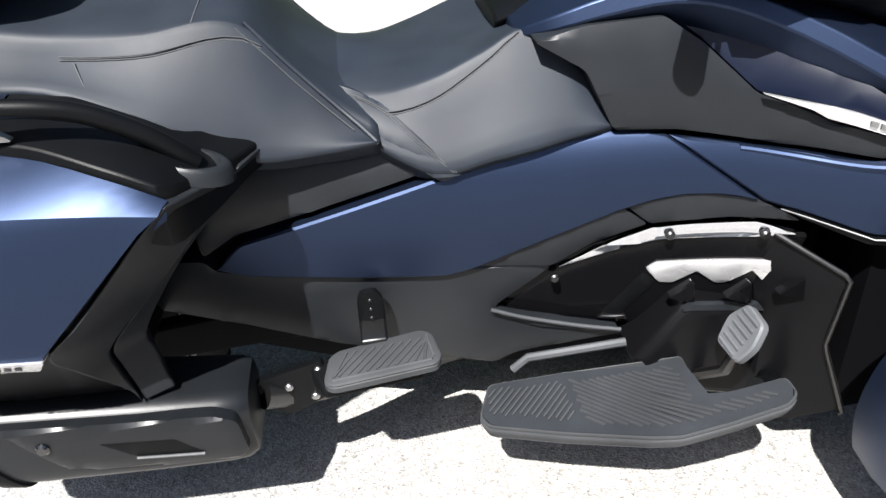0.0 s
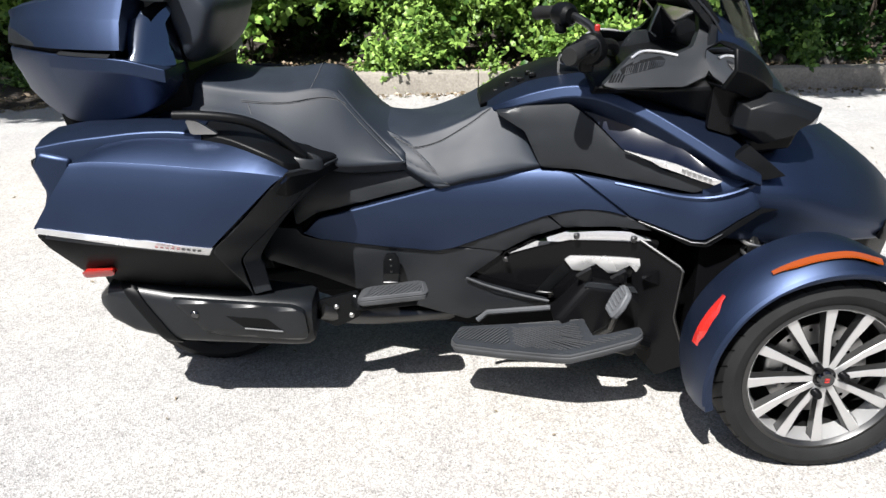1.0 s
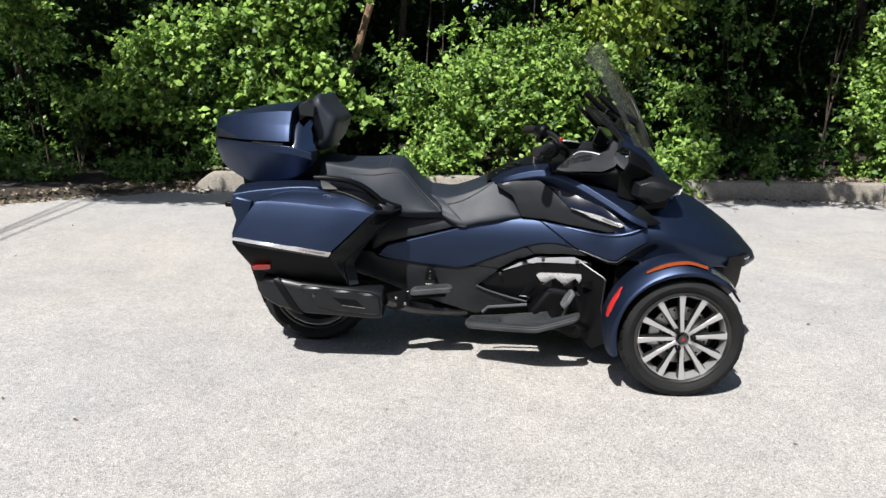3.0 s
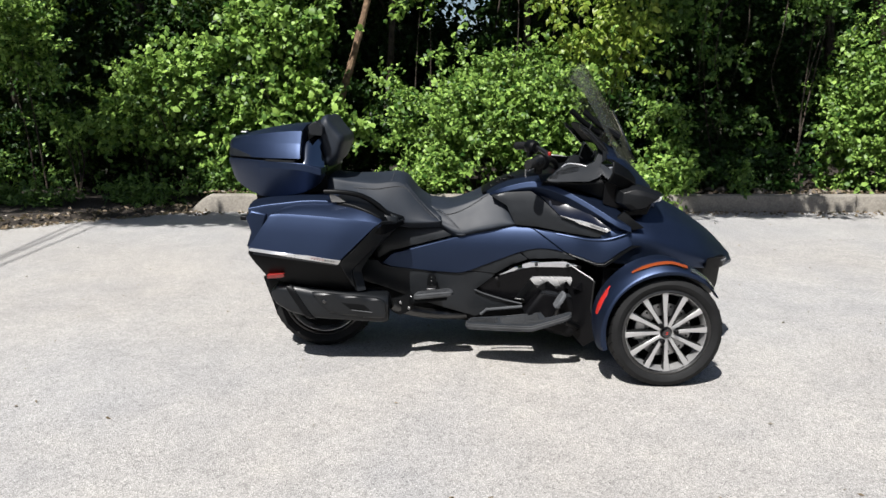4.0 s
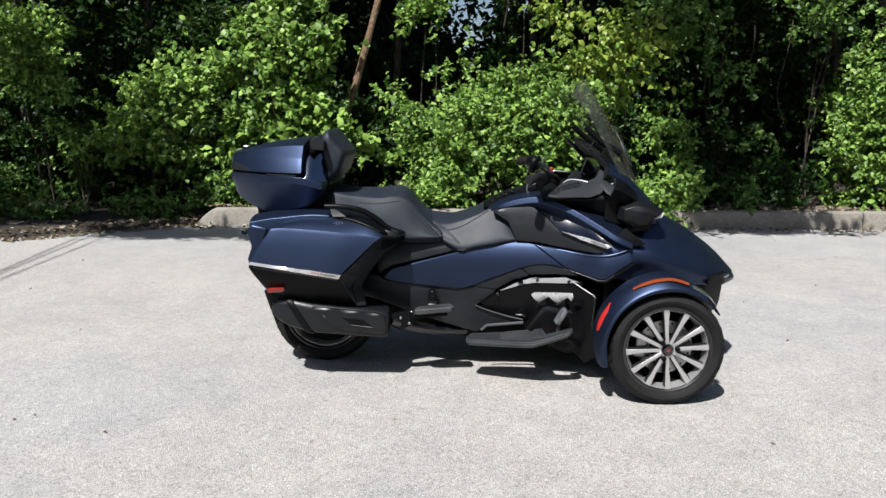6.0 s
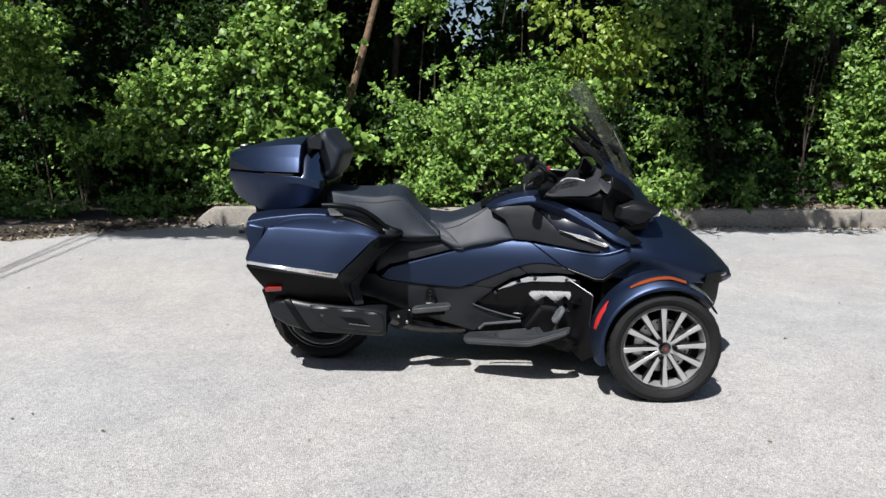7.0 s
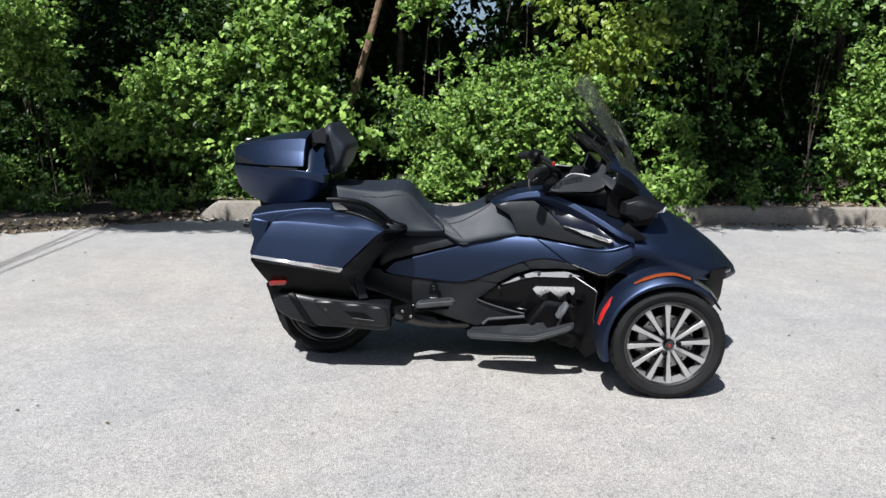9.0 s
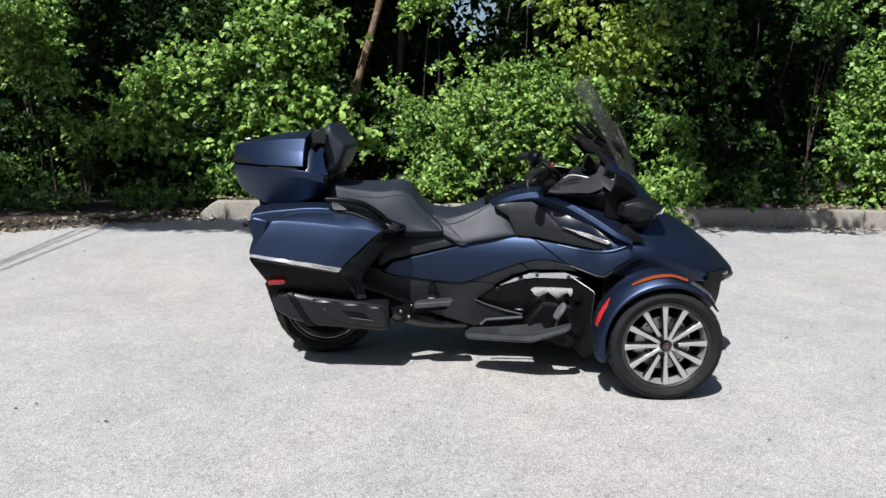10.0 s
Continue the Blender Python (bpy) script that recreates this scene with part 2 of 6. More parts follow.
def ease(x, xs, ys):
    """Smooth interpolation through a short table."""
    if x <= xs[0]:
        return ys[0]
    if x >= xs[-1]:
        return ys[-1]
    i = max(k for k in range(len(xs) - 1) if xs[k] <= x)

    def slope(k):
        if k in (0, len(xs) - 1):
            return 0.0
        return (ys[k + 1] - ys[k - 1]) / (xs[k + 1] - xs[k - 1])
    h = xs[i + 1] - xs[i]
    u = (x - xs[i]) / h
    return ((2 * u**3 - 3 * u**2 + 1) * ys[i] + (u**3 - 2 * u**2 + u) * h * slope(i)
            + (3 * u**2 - 2 * u**3) * ys[i + 1] + (u**3 - u**2) * h * slope(i + 1))


def rounded(pts, r=0.01, n=4):
    """A closed outline with its corners rounded."""
    out = []
    for i, p in enumerate(pts):
        p = Vector(p)
        a, b = Vector(pts[i - 1]) - p, Vector(pts[(i + 1) % len(pts)]) - p
        d = min(r, a.length * 0.45, b.length * 0.45)
        s, e = p + a.normalized() * d, p + b.normalized() * d
        for k in range(n + 1):
            u = k / n
            out.append(tuple(s * (1 - u)**2 + p * 2 * u * (1 - u) + e * u * u))
    return out


def plate(outline, surface, thick=0.02, round_by=0.008, grid=0.03, edge=0.004, lift=0.0):
    """A curved panel: an outline in x and z laid on the surface y(x, z), with thickness towards the middle and a softened rim."""
    bm = bmesh.new()
    pts = rounded(outline, round_by) if round_by else outline
    vs = [bm.verts.new((x, 0, z)) for x, z in pts]
    bm.faces.new(vs)
    bmesh.ops.inset_region(bm, faces=bm.faces[:], thickness=edge, use_even_offset=True)
    rim = {v for v in bm.verts if v.is_boundary}
    inner = [f for f in bm.faces if not any(v in rim for v in f.verts)]
    bmesh.ops.triangulate(bm, faces=inner)
    for axis, k in (((1, 0, 0), 0), ((0, 0, 1), 2)):
        lo, hi = min(p[k // 2] for p in pts), max(p[k // 2] for p in pts)
        c = math.floor(lo / grid) * grid + grid
        while c < hi:
            co = [0, 0, 0]
            co[k] = c
            bmesh.ops.bisect_plane(bm, geom=bm.verts[:] + bm.edges[:] + bm.faces[:], plane_co=co, plane_no=axis)
            c += grid
    edge_verts = {v for v in bm.verts if v.is_boundary}
    for v in bm.verts:
        v.co.y = surface(v.co.x, v.co.z) - lift + (edge if v in edge_verts else 0)
    front = bm.faces[:]
    back = bmesh.ops.extrude_face_region(bm, geom=front)
    for g in back["geom"]:
        if isinstance(g, bmesh.types.BMVert):
            g.co.y += thick
    bmesh.ops.recalc_face_normals(bm, faces=bm.faces[:])
    return bm


def band(upper, lower, surface, thick=0.05, rim=0.004, step=0.012, rows=18):
    """A curved panel between an upper and a lower line of (x, z) points, both running along x, laid on y(x, z), with a softened rim."""
    def line(chain, x):
        for (x0, z0), (x1, z1) in zip(chain, chain[1:]):
            if x <= x1:
                return z0 + (z1 - z0) * (x - x0) / max(1e-6, x1 - x0)
        return chain[-1][1]
    x0, x1 = upper[0][0], upper[-1][0]
    n = int((x1 - x0) / step)
    rings = []
    for k in range(n + 1):
        x = x0 + (x1 - x0) * min(0.9985, max(0.0015, k / n))
        top, low = line(upper, x), line(lower, x)
        e = min(rim, (top - low) * 0.2)
        end = min(1.0, (x - x0) / rim, (x1 - x) / rim)
        zs = [low] + [low + e + (top - low - 2 * e) * j / rows for j in range(rows + 1)] + [top]
        ring = [(x, surface(x, z) + (rim if j in (0, len(zs) - 1) else 0.0) + rim * (1 - end), z) for j, z in enumerate(zs)]
        rings.append(ring + [(x, surface(x, top) + thick, top), (x, surface(x, low) + thick, low)])
    return skin(rings)


def skin(rings, caps=True, closed=False):
    """A mesh through rings of equal length."""
    bm = bmesh.new()
    rows = [[bm.verts.new(p) for p in ring] for ring in rings]
    n = len(rows[0])
    loops = list(zip(rows, rows[1:])) + ([(rows[-1], rows[0])] if closed else [])
    for a, b in loops:
        for i in range(n):
            j = (i + 1) % n
            try:
                bm.faces.new((a[i], a[j], b[j], b[i]))
            except ValueError:
                pass
    if caps and not closed:
        bm.faces.new(rows[0][::-1])
        bm.faces.new(rows[-1])
    bmesh.ops.remove_doubles(bm, verts=bm.verts[:], dist=1e-5)
    bmesh.ops.recalc_face_normals(bm, faces=bm.faces[:])
    return bm


def stack(levels):
    """Outlines in x and z at several y, joined."""
    return skin([[(x, y, z) for x, z in outline] for y, outline in levels])


def shrink(outline, k, dx=0.0, dz=0.0):
    cx = sum(p[0] for p in outline) / len(outline)
    cz = sum(p[1] for p in outline) / len(outline)
    return [(cx + (x - cx) * k + dx, cz + (z - cz) * k + dz) for x, z in outline]


def glide(x, xs, ys):
    """Cubic interpolation with free ends."""
    i = min(max([k for k in range(len(xs) - 1) if xs[k] <= x], default=0), len(xs) - 2)

    def slope(k):
        a, c = max(k - 1, 0), min(k + 1, len(xs) - 1)
        return (ys[c] - ys[a]) / (xs[c] - xs[a])
    h = xs[i + 1] - xs[i]
    u = (x - xs[i]) / h
    return ((2 * u**3 - 3 * u**2 + 1) * ys[i] + (u**3 - 2 * u**2 + u) * h * slope(i)
            + (3 * u**2 - 2 * u**3) * ys[i + 1] + (u**3 - u**2) * h * slope(i + 1))


def loft(sections, nx=1, nr=1):
    """Sections at x with half profiles (y outwards, z), mirrored to a closed ring; nx and nr: finer steps along and round."""
    xs = [s[0] for s in sections]
    m = len(sections[0][1])
    where = [xs[i] + (xs[i + 1] - xs[i]) * k / nx for i in range(len(xs) - 1) for k in range(nx)] + [xs[-1]]
    rings = []
    for x in where:
        half = [tuple(glide(x, xs, [s[1][j][c] for s in sections]) for c in (0, 1)) for j in range(m)] if nx > 1 else dict(sections)[x]
        if nr > 1:
            fine = []
            for j in range(m - 1):
                p0 = half[j - 1] if j else (-half[1][0], half[1][1])
                p1, p2 = half[j], half[j + 1]
                p3 = half[j + 2] if j + 2 < m else (-half[m - 2][0], half[m - 2][1])
                for k in range(nr):
                    u = k / nr
                    fine.append(tuple(0.5 * (2 * p1[c] + (p2[c] - p0[c]) * u + (2 * p0[c] - 5 * p1[c] + 4 * p2[c] - p3[c]) * u * u + (3 * p1[c] - p0[c] - 3 * p2[c] + p3[c]) * u**3) for c in (0, 1)))
            half = fine + [half[-1]]
        half = [(max(0.0, y), z) for y, z in half]
        half[0], half[-1] = (0.0, half[0][1]), (0.0, half[-1][1])
        rings.append([(x, -y, z) for y, z in half] + [(x, y, z) for y, z in reversed(half[1:-1])])
    return skin(rings)


def tube(points, radius, sides=10, caps=True):
    """A round bar along points; radius may be one number or one per point."""
    pts = [Vector(p) for p in points]
    rad = radius if isinstance(radius, (list, tuple)) else [radius] * len(pts)
    rings, normal = [], None
    for i, p in enumerate(pts):
        way = (pts[min(i + 1, len(pts) - 1)] - pts[max(i - 1, 0)]).normalized()
        if normal is None:
            normal = way.orthogonal().normalized()
        normal = (normal - way * normal.dot(way)).normalized()
        side = way.cross(normal)
        rings.append([p + (normal * math.cos(a) + side * math.sin(a)) * rad[i] for a in (2 * math.pi * k / sides for k in range(sides))])
    return skin(rings, caps)


def smooth_path(pts, n=6):
    """Points along a Catmull-Rom line."""
    p = [Vector(q) for q in pts]
    out = []
    for i in range(len(p) - 1):
        a, b, c, d = p[max(i - 1, 0)], p[i], p[i + 1], p[min(i + 2, len(p) - 1)]
        for k in range(n):
            u = k / n
            out.append(0.5 * ((2 * b) + (c - a) * u + (2 * a - 5 * b + 4 * c - d) * u * u + (3 * b - a - 3 * c + d) * u**3))
    return out + [p[-1]]


def lathe(profile, centre, sides=64, start=0.0, sweep=360.0):
    """A profile of (radius, y) turned about an axis along y."""
    full = sweep >= 360
    steps = sides if full else sides + 1
    cx, cy, cz = centre
    rings = []
    for k in range(steps):
        a = radians(start + sweep * k / sides)
        rings.append([(cx + r * math.cos(a), cy + y, cz + r * math.sin(a)) for r, y in profile])
    return skin(rings, caps=not full, closed=full)


def box(x0, x1, y0, y1, z0, z1):
    return stack([(y0, [(x0, z0), (x1, z0), (x1, z1), (x0, z1)]), (y1, [(x0, z0), (x1, z0), (x1, z1), (x0, z1)])])


def disc(centre, way, r, depth, sides=12):
    c, w = Vector(centre), Vector(way).normalized()
    return tube([c, c + w * depth * 0.7, c + w * depth], [r, r, r * 0.7], sides)


def empty(name, at=(0, 0, 0)):
    ob = new(name)
    ob.location = at
    return ob


# ---------------- the vehicle ----------------
trike = tagged(empty("three_wheeled_motorcycle"), "satin dark blue three-wheeled touring motorcycle with side bags, parked on asphalt", "motorcycle")


def side(x, z):
    """The right flank of the body."""
    return ease(x, [-0.9, -0.5, -0.15, 0.1, 0.3, 0.45, 0.6, 0.8, 1.0, 1.2, 1.4],
                [-0.20, -0.25, -0.285, -0.31, -0.34, -0.385, -0.47, -0.47, -0.41, -0.31, -0.18])


def flank(out):
    """The flank with its upright curve; out: metres proud of it."""
    return lambda x, z: side(x, z) + ease(z, [0.2, 0.35, 0.5, 0.59, 0.65, 0.71, 0.8], [0.036, 0.021, 0.007, 0.0, 0.004, 0.021, 0.066]) - out


def crowned(z0, k, out=0.0):
    return lambda x, z: side(x, z) + k * (z - z0)**2 - out


def flat(y, bx=0.0, x0=0.0, bz=0.0, z0=0.0):
    return lambda x, z: y + bx * (x - x0) + bz * (z - z0)


# chassis, dark and mostly hidden
part("chassis", loft([
    (-0.62, [(0, 0.30), (0.14, 0.30), (0.17, 0.50), (0.15, 0.66), (0, 0.66)]),
    (-0.30, [(0, 0.20), (0.17, 0.20), (0.21, 0.40), (0.20, 0.72), (0, 0.74)]),
    (0.05, [(0, 0.16), (0.18, 0.16), (0.22, 0.40), (0.22, 0.72), (0, 0.76)]),
    (0.45, [(0, 0.15), (0.18, 0.15), (0.23, 0.36), (0.26, 0.60), (0, 0.80)]),
    (0.75, [(0, 0.17), (0.18, 0.17), (0.20, 0.40), (0.22, 0.56), (0, 0.72)]),
    (1.12, [(0, 0.24), (0.16, 0.24), (0.18, 0.36), (0.18, 0.48), (0, 0.52)])]), DARK, trike, "black engine block and frame")

# flank panels
pair("side_panel", band([(-0.578, 0.523), (-0.524, 0.579), (-0.149, 0.681), (0.028, 0.723), (0.100, 0.735), (0.149, 0.739), (0.200, 0.736), (0.242, 0.728), (0.397, 0.613)],
                        [(-0.578, 0.523), (-0.525, 0.505), (-0.32, 0.484), (-0.180, 0.475), (-0.150, 0.475), (-0.100, 0.488), (0.092, 0.568), (0.160, 0.596), (0.221, 0.614), (0.270, 0.622), (0.330, 0.622), (0.397, 0.613)], flank(0.0)), BLUE, trike,
     "satin dark blue side panel", sharp=28)
pair("lower_cover", plate([(-0.80, 0.445), (-0.79, 0.535), (-0.60, 0.535), (-0.585, 0.512), (-0.52, 0.498), (-0.32, 0.492), (-0.159, 0.482), (-0.095, 0.486), (0.046, 0.475), (0.033, 0.460), (-0.062, 0.382), (-0.048, 0.366), (0.193, 0.300), (0.19, 0.285),
                           (-0.016, 0.249), (-0.063, 0.223), (-0.377, 0.310), (-0.547, 0.375)], flank(-0.011), 0.05, 0.012), GREY, trike, "matt charcoal lower body cover")
pair("rear_side_cover", plate([(-0.60, 0.545), (-0.53, 0.592), (-0.155, 0.692), (-0.20, 0.735), (-0.26, 0.765), (-0.50, 0.80), (-0.62, 0.78)], flank(-0.012), 0.05, 0.012), GREY,
     trike, "charcoal panel under the seat")
pair("arch_panel", plate([(-0.100, 0.489), (0.024, 0.544), (0.150, 0.614), (0.216, 0.562), (0.12, 0.525), (0.046, 0.478)], flank(-0.006), 0.04, 0.006), GREY, trike)
pair("arch_panel", plate([(0.158, 0.617), (0.239, 0.637), (0.31, 0.634), (0.39, 0.617), (0.470, 0.572), (0.36, 0.574), (0.222, 0.562)], flank(-0.006), 0.04, 0.008), GREY, trike)

# engine side cover with its bright trim
engine = pair("engine_cover", plate([(-0.064, 0.373), (0.03, 0.453), (0.13, 0.510), (0.245, 0.546), (0.418, 0.553), (0.496, 0.539), (0.48, 0.44), (0.40, 0.38), (0.30, 0.30), (0.189, 0.305),
                            (0.031, 0.337)], flank(-0.028), 0.03, 0.012), PIANO, trike, "gloss black engine side cover")
pair("cover_trim", plate([(0.060, 0.462), (0.15, 0.512), (0.236, 0.546), (0.413, 0.557), (0.478, 0.537), (0.408, 0.523), (0.244, 0.517), (0.15, 0.492)], flank(-0.020), 0.012, 0.008, 0.03,
                           0.003), BRIGHT, engine, "polished chrome trim over the engine cover")
pair("cover_lip", plate([(-0.070, 0.381), (0.026, 0.345), (0.188, 0.308), (0.190, 0.292), (0.026, 0.327), (-0.05, 0.362)], flank(-0.002), 0.02, 0.004, 0.04, 0.003), GREY, trike)
pair("lip_edge", tube(smooth_path([(x, flank(-0.002)(x, z) - 0.001, z) for x, z in ((-0.070, 0.383), (-0.02, 0.362), (0.026, 0.347), (0.11, 0.324), (0.190, 0.308))], 4), 0.0042, 6), EDGE, trike, "light edge of the engine cover")
pair("vent_plate", plate([(0.232, 0.448), (0.250, 0.462), (0.500, 0.474), (0.507, 0.466), (0.473, 0.423), (0.446, 0.421), (0.424, 0.446), (0.385, 0.414), (0.366, 0.411), (0.327, 0.440), (0.285, 0.412),
                           (0.259, 0.414)], flank(-0.020), 0.012, 0.005, 0.03, 0.003), SILVER, engine, "white metal shark-fin vent plate")
for fx, fz in ((0.300, 0.418), (0.400, 0.420), (0.490, 0.430)):
    pair("vent_fin", plate([(fx - 0.040, fz - 0.006), (fx + 0.006, fz + 0.022), (fx + 0.012, fz - 0.026)], flat(-0.352 - 0.25 * (fx - 0.30)), 0.02, 0.003, 0.05, 0.003), PIANO, engine)
pair("vent_slat", plate([(0.150, 0.328), (0.228, 0.438), (0.256, 0.412), (0.185, 0.318)], flank(-0.023), 0.012, 0.006, 0.03, 0.003), BLACK, engine)
pair("vent_bar", plate([(0.148, 0.326), (0.156, 0.334), (0.205, 0.330), (0.208, 0.320)], flank(-0.018), 0.012, 0.003, 0.03, 0.003), GUNMETAL, engine)
for bx, bz in ((0.052, 0.450), (0.262, 0.533), (0.424, 0.536)):
    pair("bolt", disc((bx, side(bx, bz) + 0.022, bz), (0, -1, 0), 0.009, 0.012), GUNMETAL, engine)

# gearbox housing behind the pedal
gear = [(0.197, 0.270), (0.283, 0.386), (0.300, 0.394), (0.444, 0.372), (0.504, 0.300), (0.53, 0.20), (0.45, 0.13), (0.245, 0.19)]
gearbox = pair("gearbox_cover", stack([(-0.36, shrink(gear, 0.86)), (-0.345, gear), (-0.20, gear)]), SHADOWED, trike, bevel=0.006)
pair("gearbox_rib", plate([(0.285, 0.384), (0.300, 0.398), (0.440, 0.378), (0.452, 0.360), (0.436, 0.364), (0.302, 0.384)], flat(-0.362), 0.012, 0.004, 0.05, 0.003), GREY, gearbox)

# leg shield in front of the footboard
shield = [(0.384, 0.568), (0.552, 0.474), (0.543, 0.317), (0.588, 0.170), (0.515, 0.098), (0.43, 0.18), (0.45, 0.30), (0.43, 0.43)]


def shield_face(x, z):
    return -0.425 - 0.8 * (x - 0.54)


shields = pair("leg_shield", plate(shield, shield_face, 0.02, 0.01, 0.05), SHADOWED, trike, "black leg shield")
pair("shield_edge", tube([(x, shield_face(x, z) - 0.004, z) for x, z in ((0.395, 0.562), (0.545, 0.478), (0.553, 0.466), (0.543, 0.320), (0.546, 0.305), (0.588, 0.172), (0.584, 0.164))], 0.005, 8), GUNMETAL, shields)
# block added behind the shield to keep sun patches off the ground
block_outline = [(0.60, 0.13), (0.60, 0.54), (0.72, 0.54), (0.70, 0.14)]
part("sun_block", stack([(-0.42, block_outline), (0.42, block_outline)]), SHADOWED, trike)

# tank, console and their panels
pair("console_panel", plate([(0.018, 0.898), (0.101, 0.848), (0.149, 0.744), (0.257, 0.740), (0.42, 0.712), (0.562, 0.702), (0.61, 0.728), (0.484, 0.756), (0.377, 0.800), (0.293, 0.880), (0.228, 0.926),
                              (0.10, 0.918)], lambda x, z: side(x, z) + 0.020 + 0.20 * max(0.0, z - 0.80), 0.05, 0.010), GREY, trike, "matt charcoal console side panel")
pair("gloss_insert", plate([(0.240, 0.926), (0.296, 0.884), (0.377, 0.804), (0.45, 0.790), (0.622, 0.750), (0.590, 0.775), (0.491, 0.845), (0.399, 0.885), (0.275, 0.932)],
                           lambda x, z: side(x, z) + 0.010 + 0.50 * (z - 0.78), 0.03, 0.003), INSERT, trike, "gloss dark navy window panel")
badge = pair("badge_strip", plate([(0.376, 0.806), (0.446, 0.791), (0.510, 0.780), (0.620, 0.747), (0.600, 0.735), (0.505, 0.760), (0.470, 0.768), (0.448, 0.781)], crowned(0.76, 0.4, 0.002), 0.012, 0.003, 0.03, 0.003),
     SILVER, trike, "brushed silver badge strip")
for k in range(6):
    x0 = 0.520 + 0.0125 * k
    pair("badge_mark", plate([(x0, 0.772 - 0.27 * (x0 - 0.52)), (x0 + 0.009, 0.770 - 0.27 * (x0 - 0.52)), (x0 + 0.009, 0.761 - 0.27 * (x0 - 0.52)), (x0, 0.763 - 0.27 * (x0 - 0.52))],
                             crowned(0.76, 0.4, 0.0045), 0.003, 0, 0.05, 0.001), STEEL, badge)
part("tank_cover", loft([
    (0.00, [(0, 0.86), (0.13, 0.86), (0.19, 0.888), (0.186, 0.9), (0.12, 0.91), (0, 0.91)]),
    (0.06, [(0, 0.86), (0.18, 0.86), (0.24, 0.91), (0.234, 0.931), (0.15, 0.945), (0, 0.95)]),
    (0.14, [(0, 0.86), (0.2, 0.86), (0.264, 0.932), (0.256, 0.959), (0.17, 0.976), (0, 0.98)]),
    (0.24, [(0, 0.86), (0.21, 0.86), (0.288, 0.948), (0.278, 0.978), (0.18, 0.995), (0, 1.0)]),
    (0.32, [(0, 0.84), (0.24, 0.84), (0.316, 0.938), (0.306, 0.968), (0.2, 0.995), (0, 1.0)]),
    (0.42, [(0, 0.8), (0.27, 0.8), (0.36, 0.898), (0.35, 0.928), (0.23, 0.968), (0, 0.98)]),
    (0.54, [(0, 0.74), (0.33, 0.74), (0.428, 0.832), (0.418, 0.862), (0.27, 0.922), (0, 0.94)]),
    (0.64, [(0, 0.735), (0.4, 0.735), (0.48, 0.772), (0.47, 0.802), (0.3, 0.88), (0, 0.9)]),
    (0.725, [(0, 0.71), (0.42, 0.715), (0.482, 0.735), (0.472, 0.76), (0.31, 0.848), (0, 0.88)])], 3), BLUE, trike, "satin dark blue tank arch", sharp=22, bevel=0.003, segments=2)
console = part("console_top", loft([
    (-0.02, [(0, 0.88), (0.10, 0.88), (0.12, 0.900), (0.09, 0.912), (0, 0.915)]),
    (0.08, [(0, 0.92), (0.14, 0.92), (0.165, 0.948), (0.12, 0.962), (0, 0.968)]),
    (0.20, [(0, 0.95), (0.15, 0.95), (0.185, 0.985), (0.14, 1.002), (0, 1.006)]),
    (0.30, [(0, 0.95), (0.16, 0.95), (0.19, 0.985), (0.15, 1.010), (0, 1.015)])]), BLACK, trike, "black switch console", bevel=0.005)
for kx, ky in ((0.03, -0.085), (0.065, -0.10), (0.10, -0.115), (0.135, -0.125), (0.085, -0.06), (0.13, -0.07)):
    zz = ease(kx, [-0.02, 0.08, 0.20], [0.912, 0.963, 1.004])
    part("console_button", box(kx - 0.011, kx + 0.011, ky - 0.014, ky + 0.014, zz - 0.006, zz + 0.008), BLACK, console, bevel=0.003)
pair("side_panel_front", band([(0.247, 0.727), (0.390, 0.706), (0.512, 0.693), (0.554, 0.692), (0.687, 0.722), (0.712, 0.735), (0.735, 0.668)],
                              [(0.247, 0.727), (0.405, 0.612), (0.440, 0.601), (0.558, 0.569), (0.593, 0.572), (0.672, 0.633), (0.735, 0.668)], flank(0.002)), BLUE, trike, "satin dark blue front side panel", sharp=28)
shelf = []
for k in range(25):
    u = k / 24
    x, z = (glide(u, [0, 0.35, 0.6, 0.85, 1.0], c) for c in ([0.36, 0.50, 0.60, 0.690, 0.722], [0.706, 0.690, 0.698, 0.724, 0.742]))
    w = 0.004 + 0.030 * ease(u, [0.3, 0.9, 1.0], [0.0, 1.0, 0.75])
    y = flank(0.0)(x, z) - 0.016 * u * u
    shelf.append([(x, y + 0.012, z - 0.020), (x, y - 0.003, z - 0.010), (x, y - 0.005, z - 0.001), (x, y - 0.002, z + 0.003), (x, y + w, z + 0.004 + 0.25 * w), (x, y + w + 0.01, z - 0.02)])
pair("badge_shelf", skin(shelf), BLUE, trike, sharp=30)
pair("panel_lip", plate([(0.440, 0.600), (0.558, 0.567), (0.593, 0.570), (0.672, 0.632), (0.735, 0.667), (0.785, 0.663), (0.735, 0.655), (0.680, 0.618), (0.600, 0.555), (0.555, 0.553), (0.46, 0.585)],
                        flank(0.008), 0.03, 0.004, 0.04, 0.003), BLACK, trike)

pair("panel_edge", tube([(x, flank(0.012)(x, z), z) for x, z in ((0.425, 0.604), (0.46, 0.593), (0.558, 0.5665), (0.593, 0.5695), (0.632, 0.600))], 0.0014, 6), STEEL, trike, "thin bright edge of the front side panel")

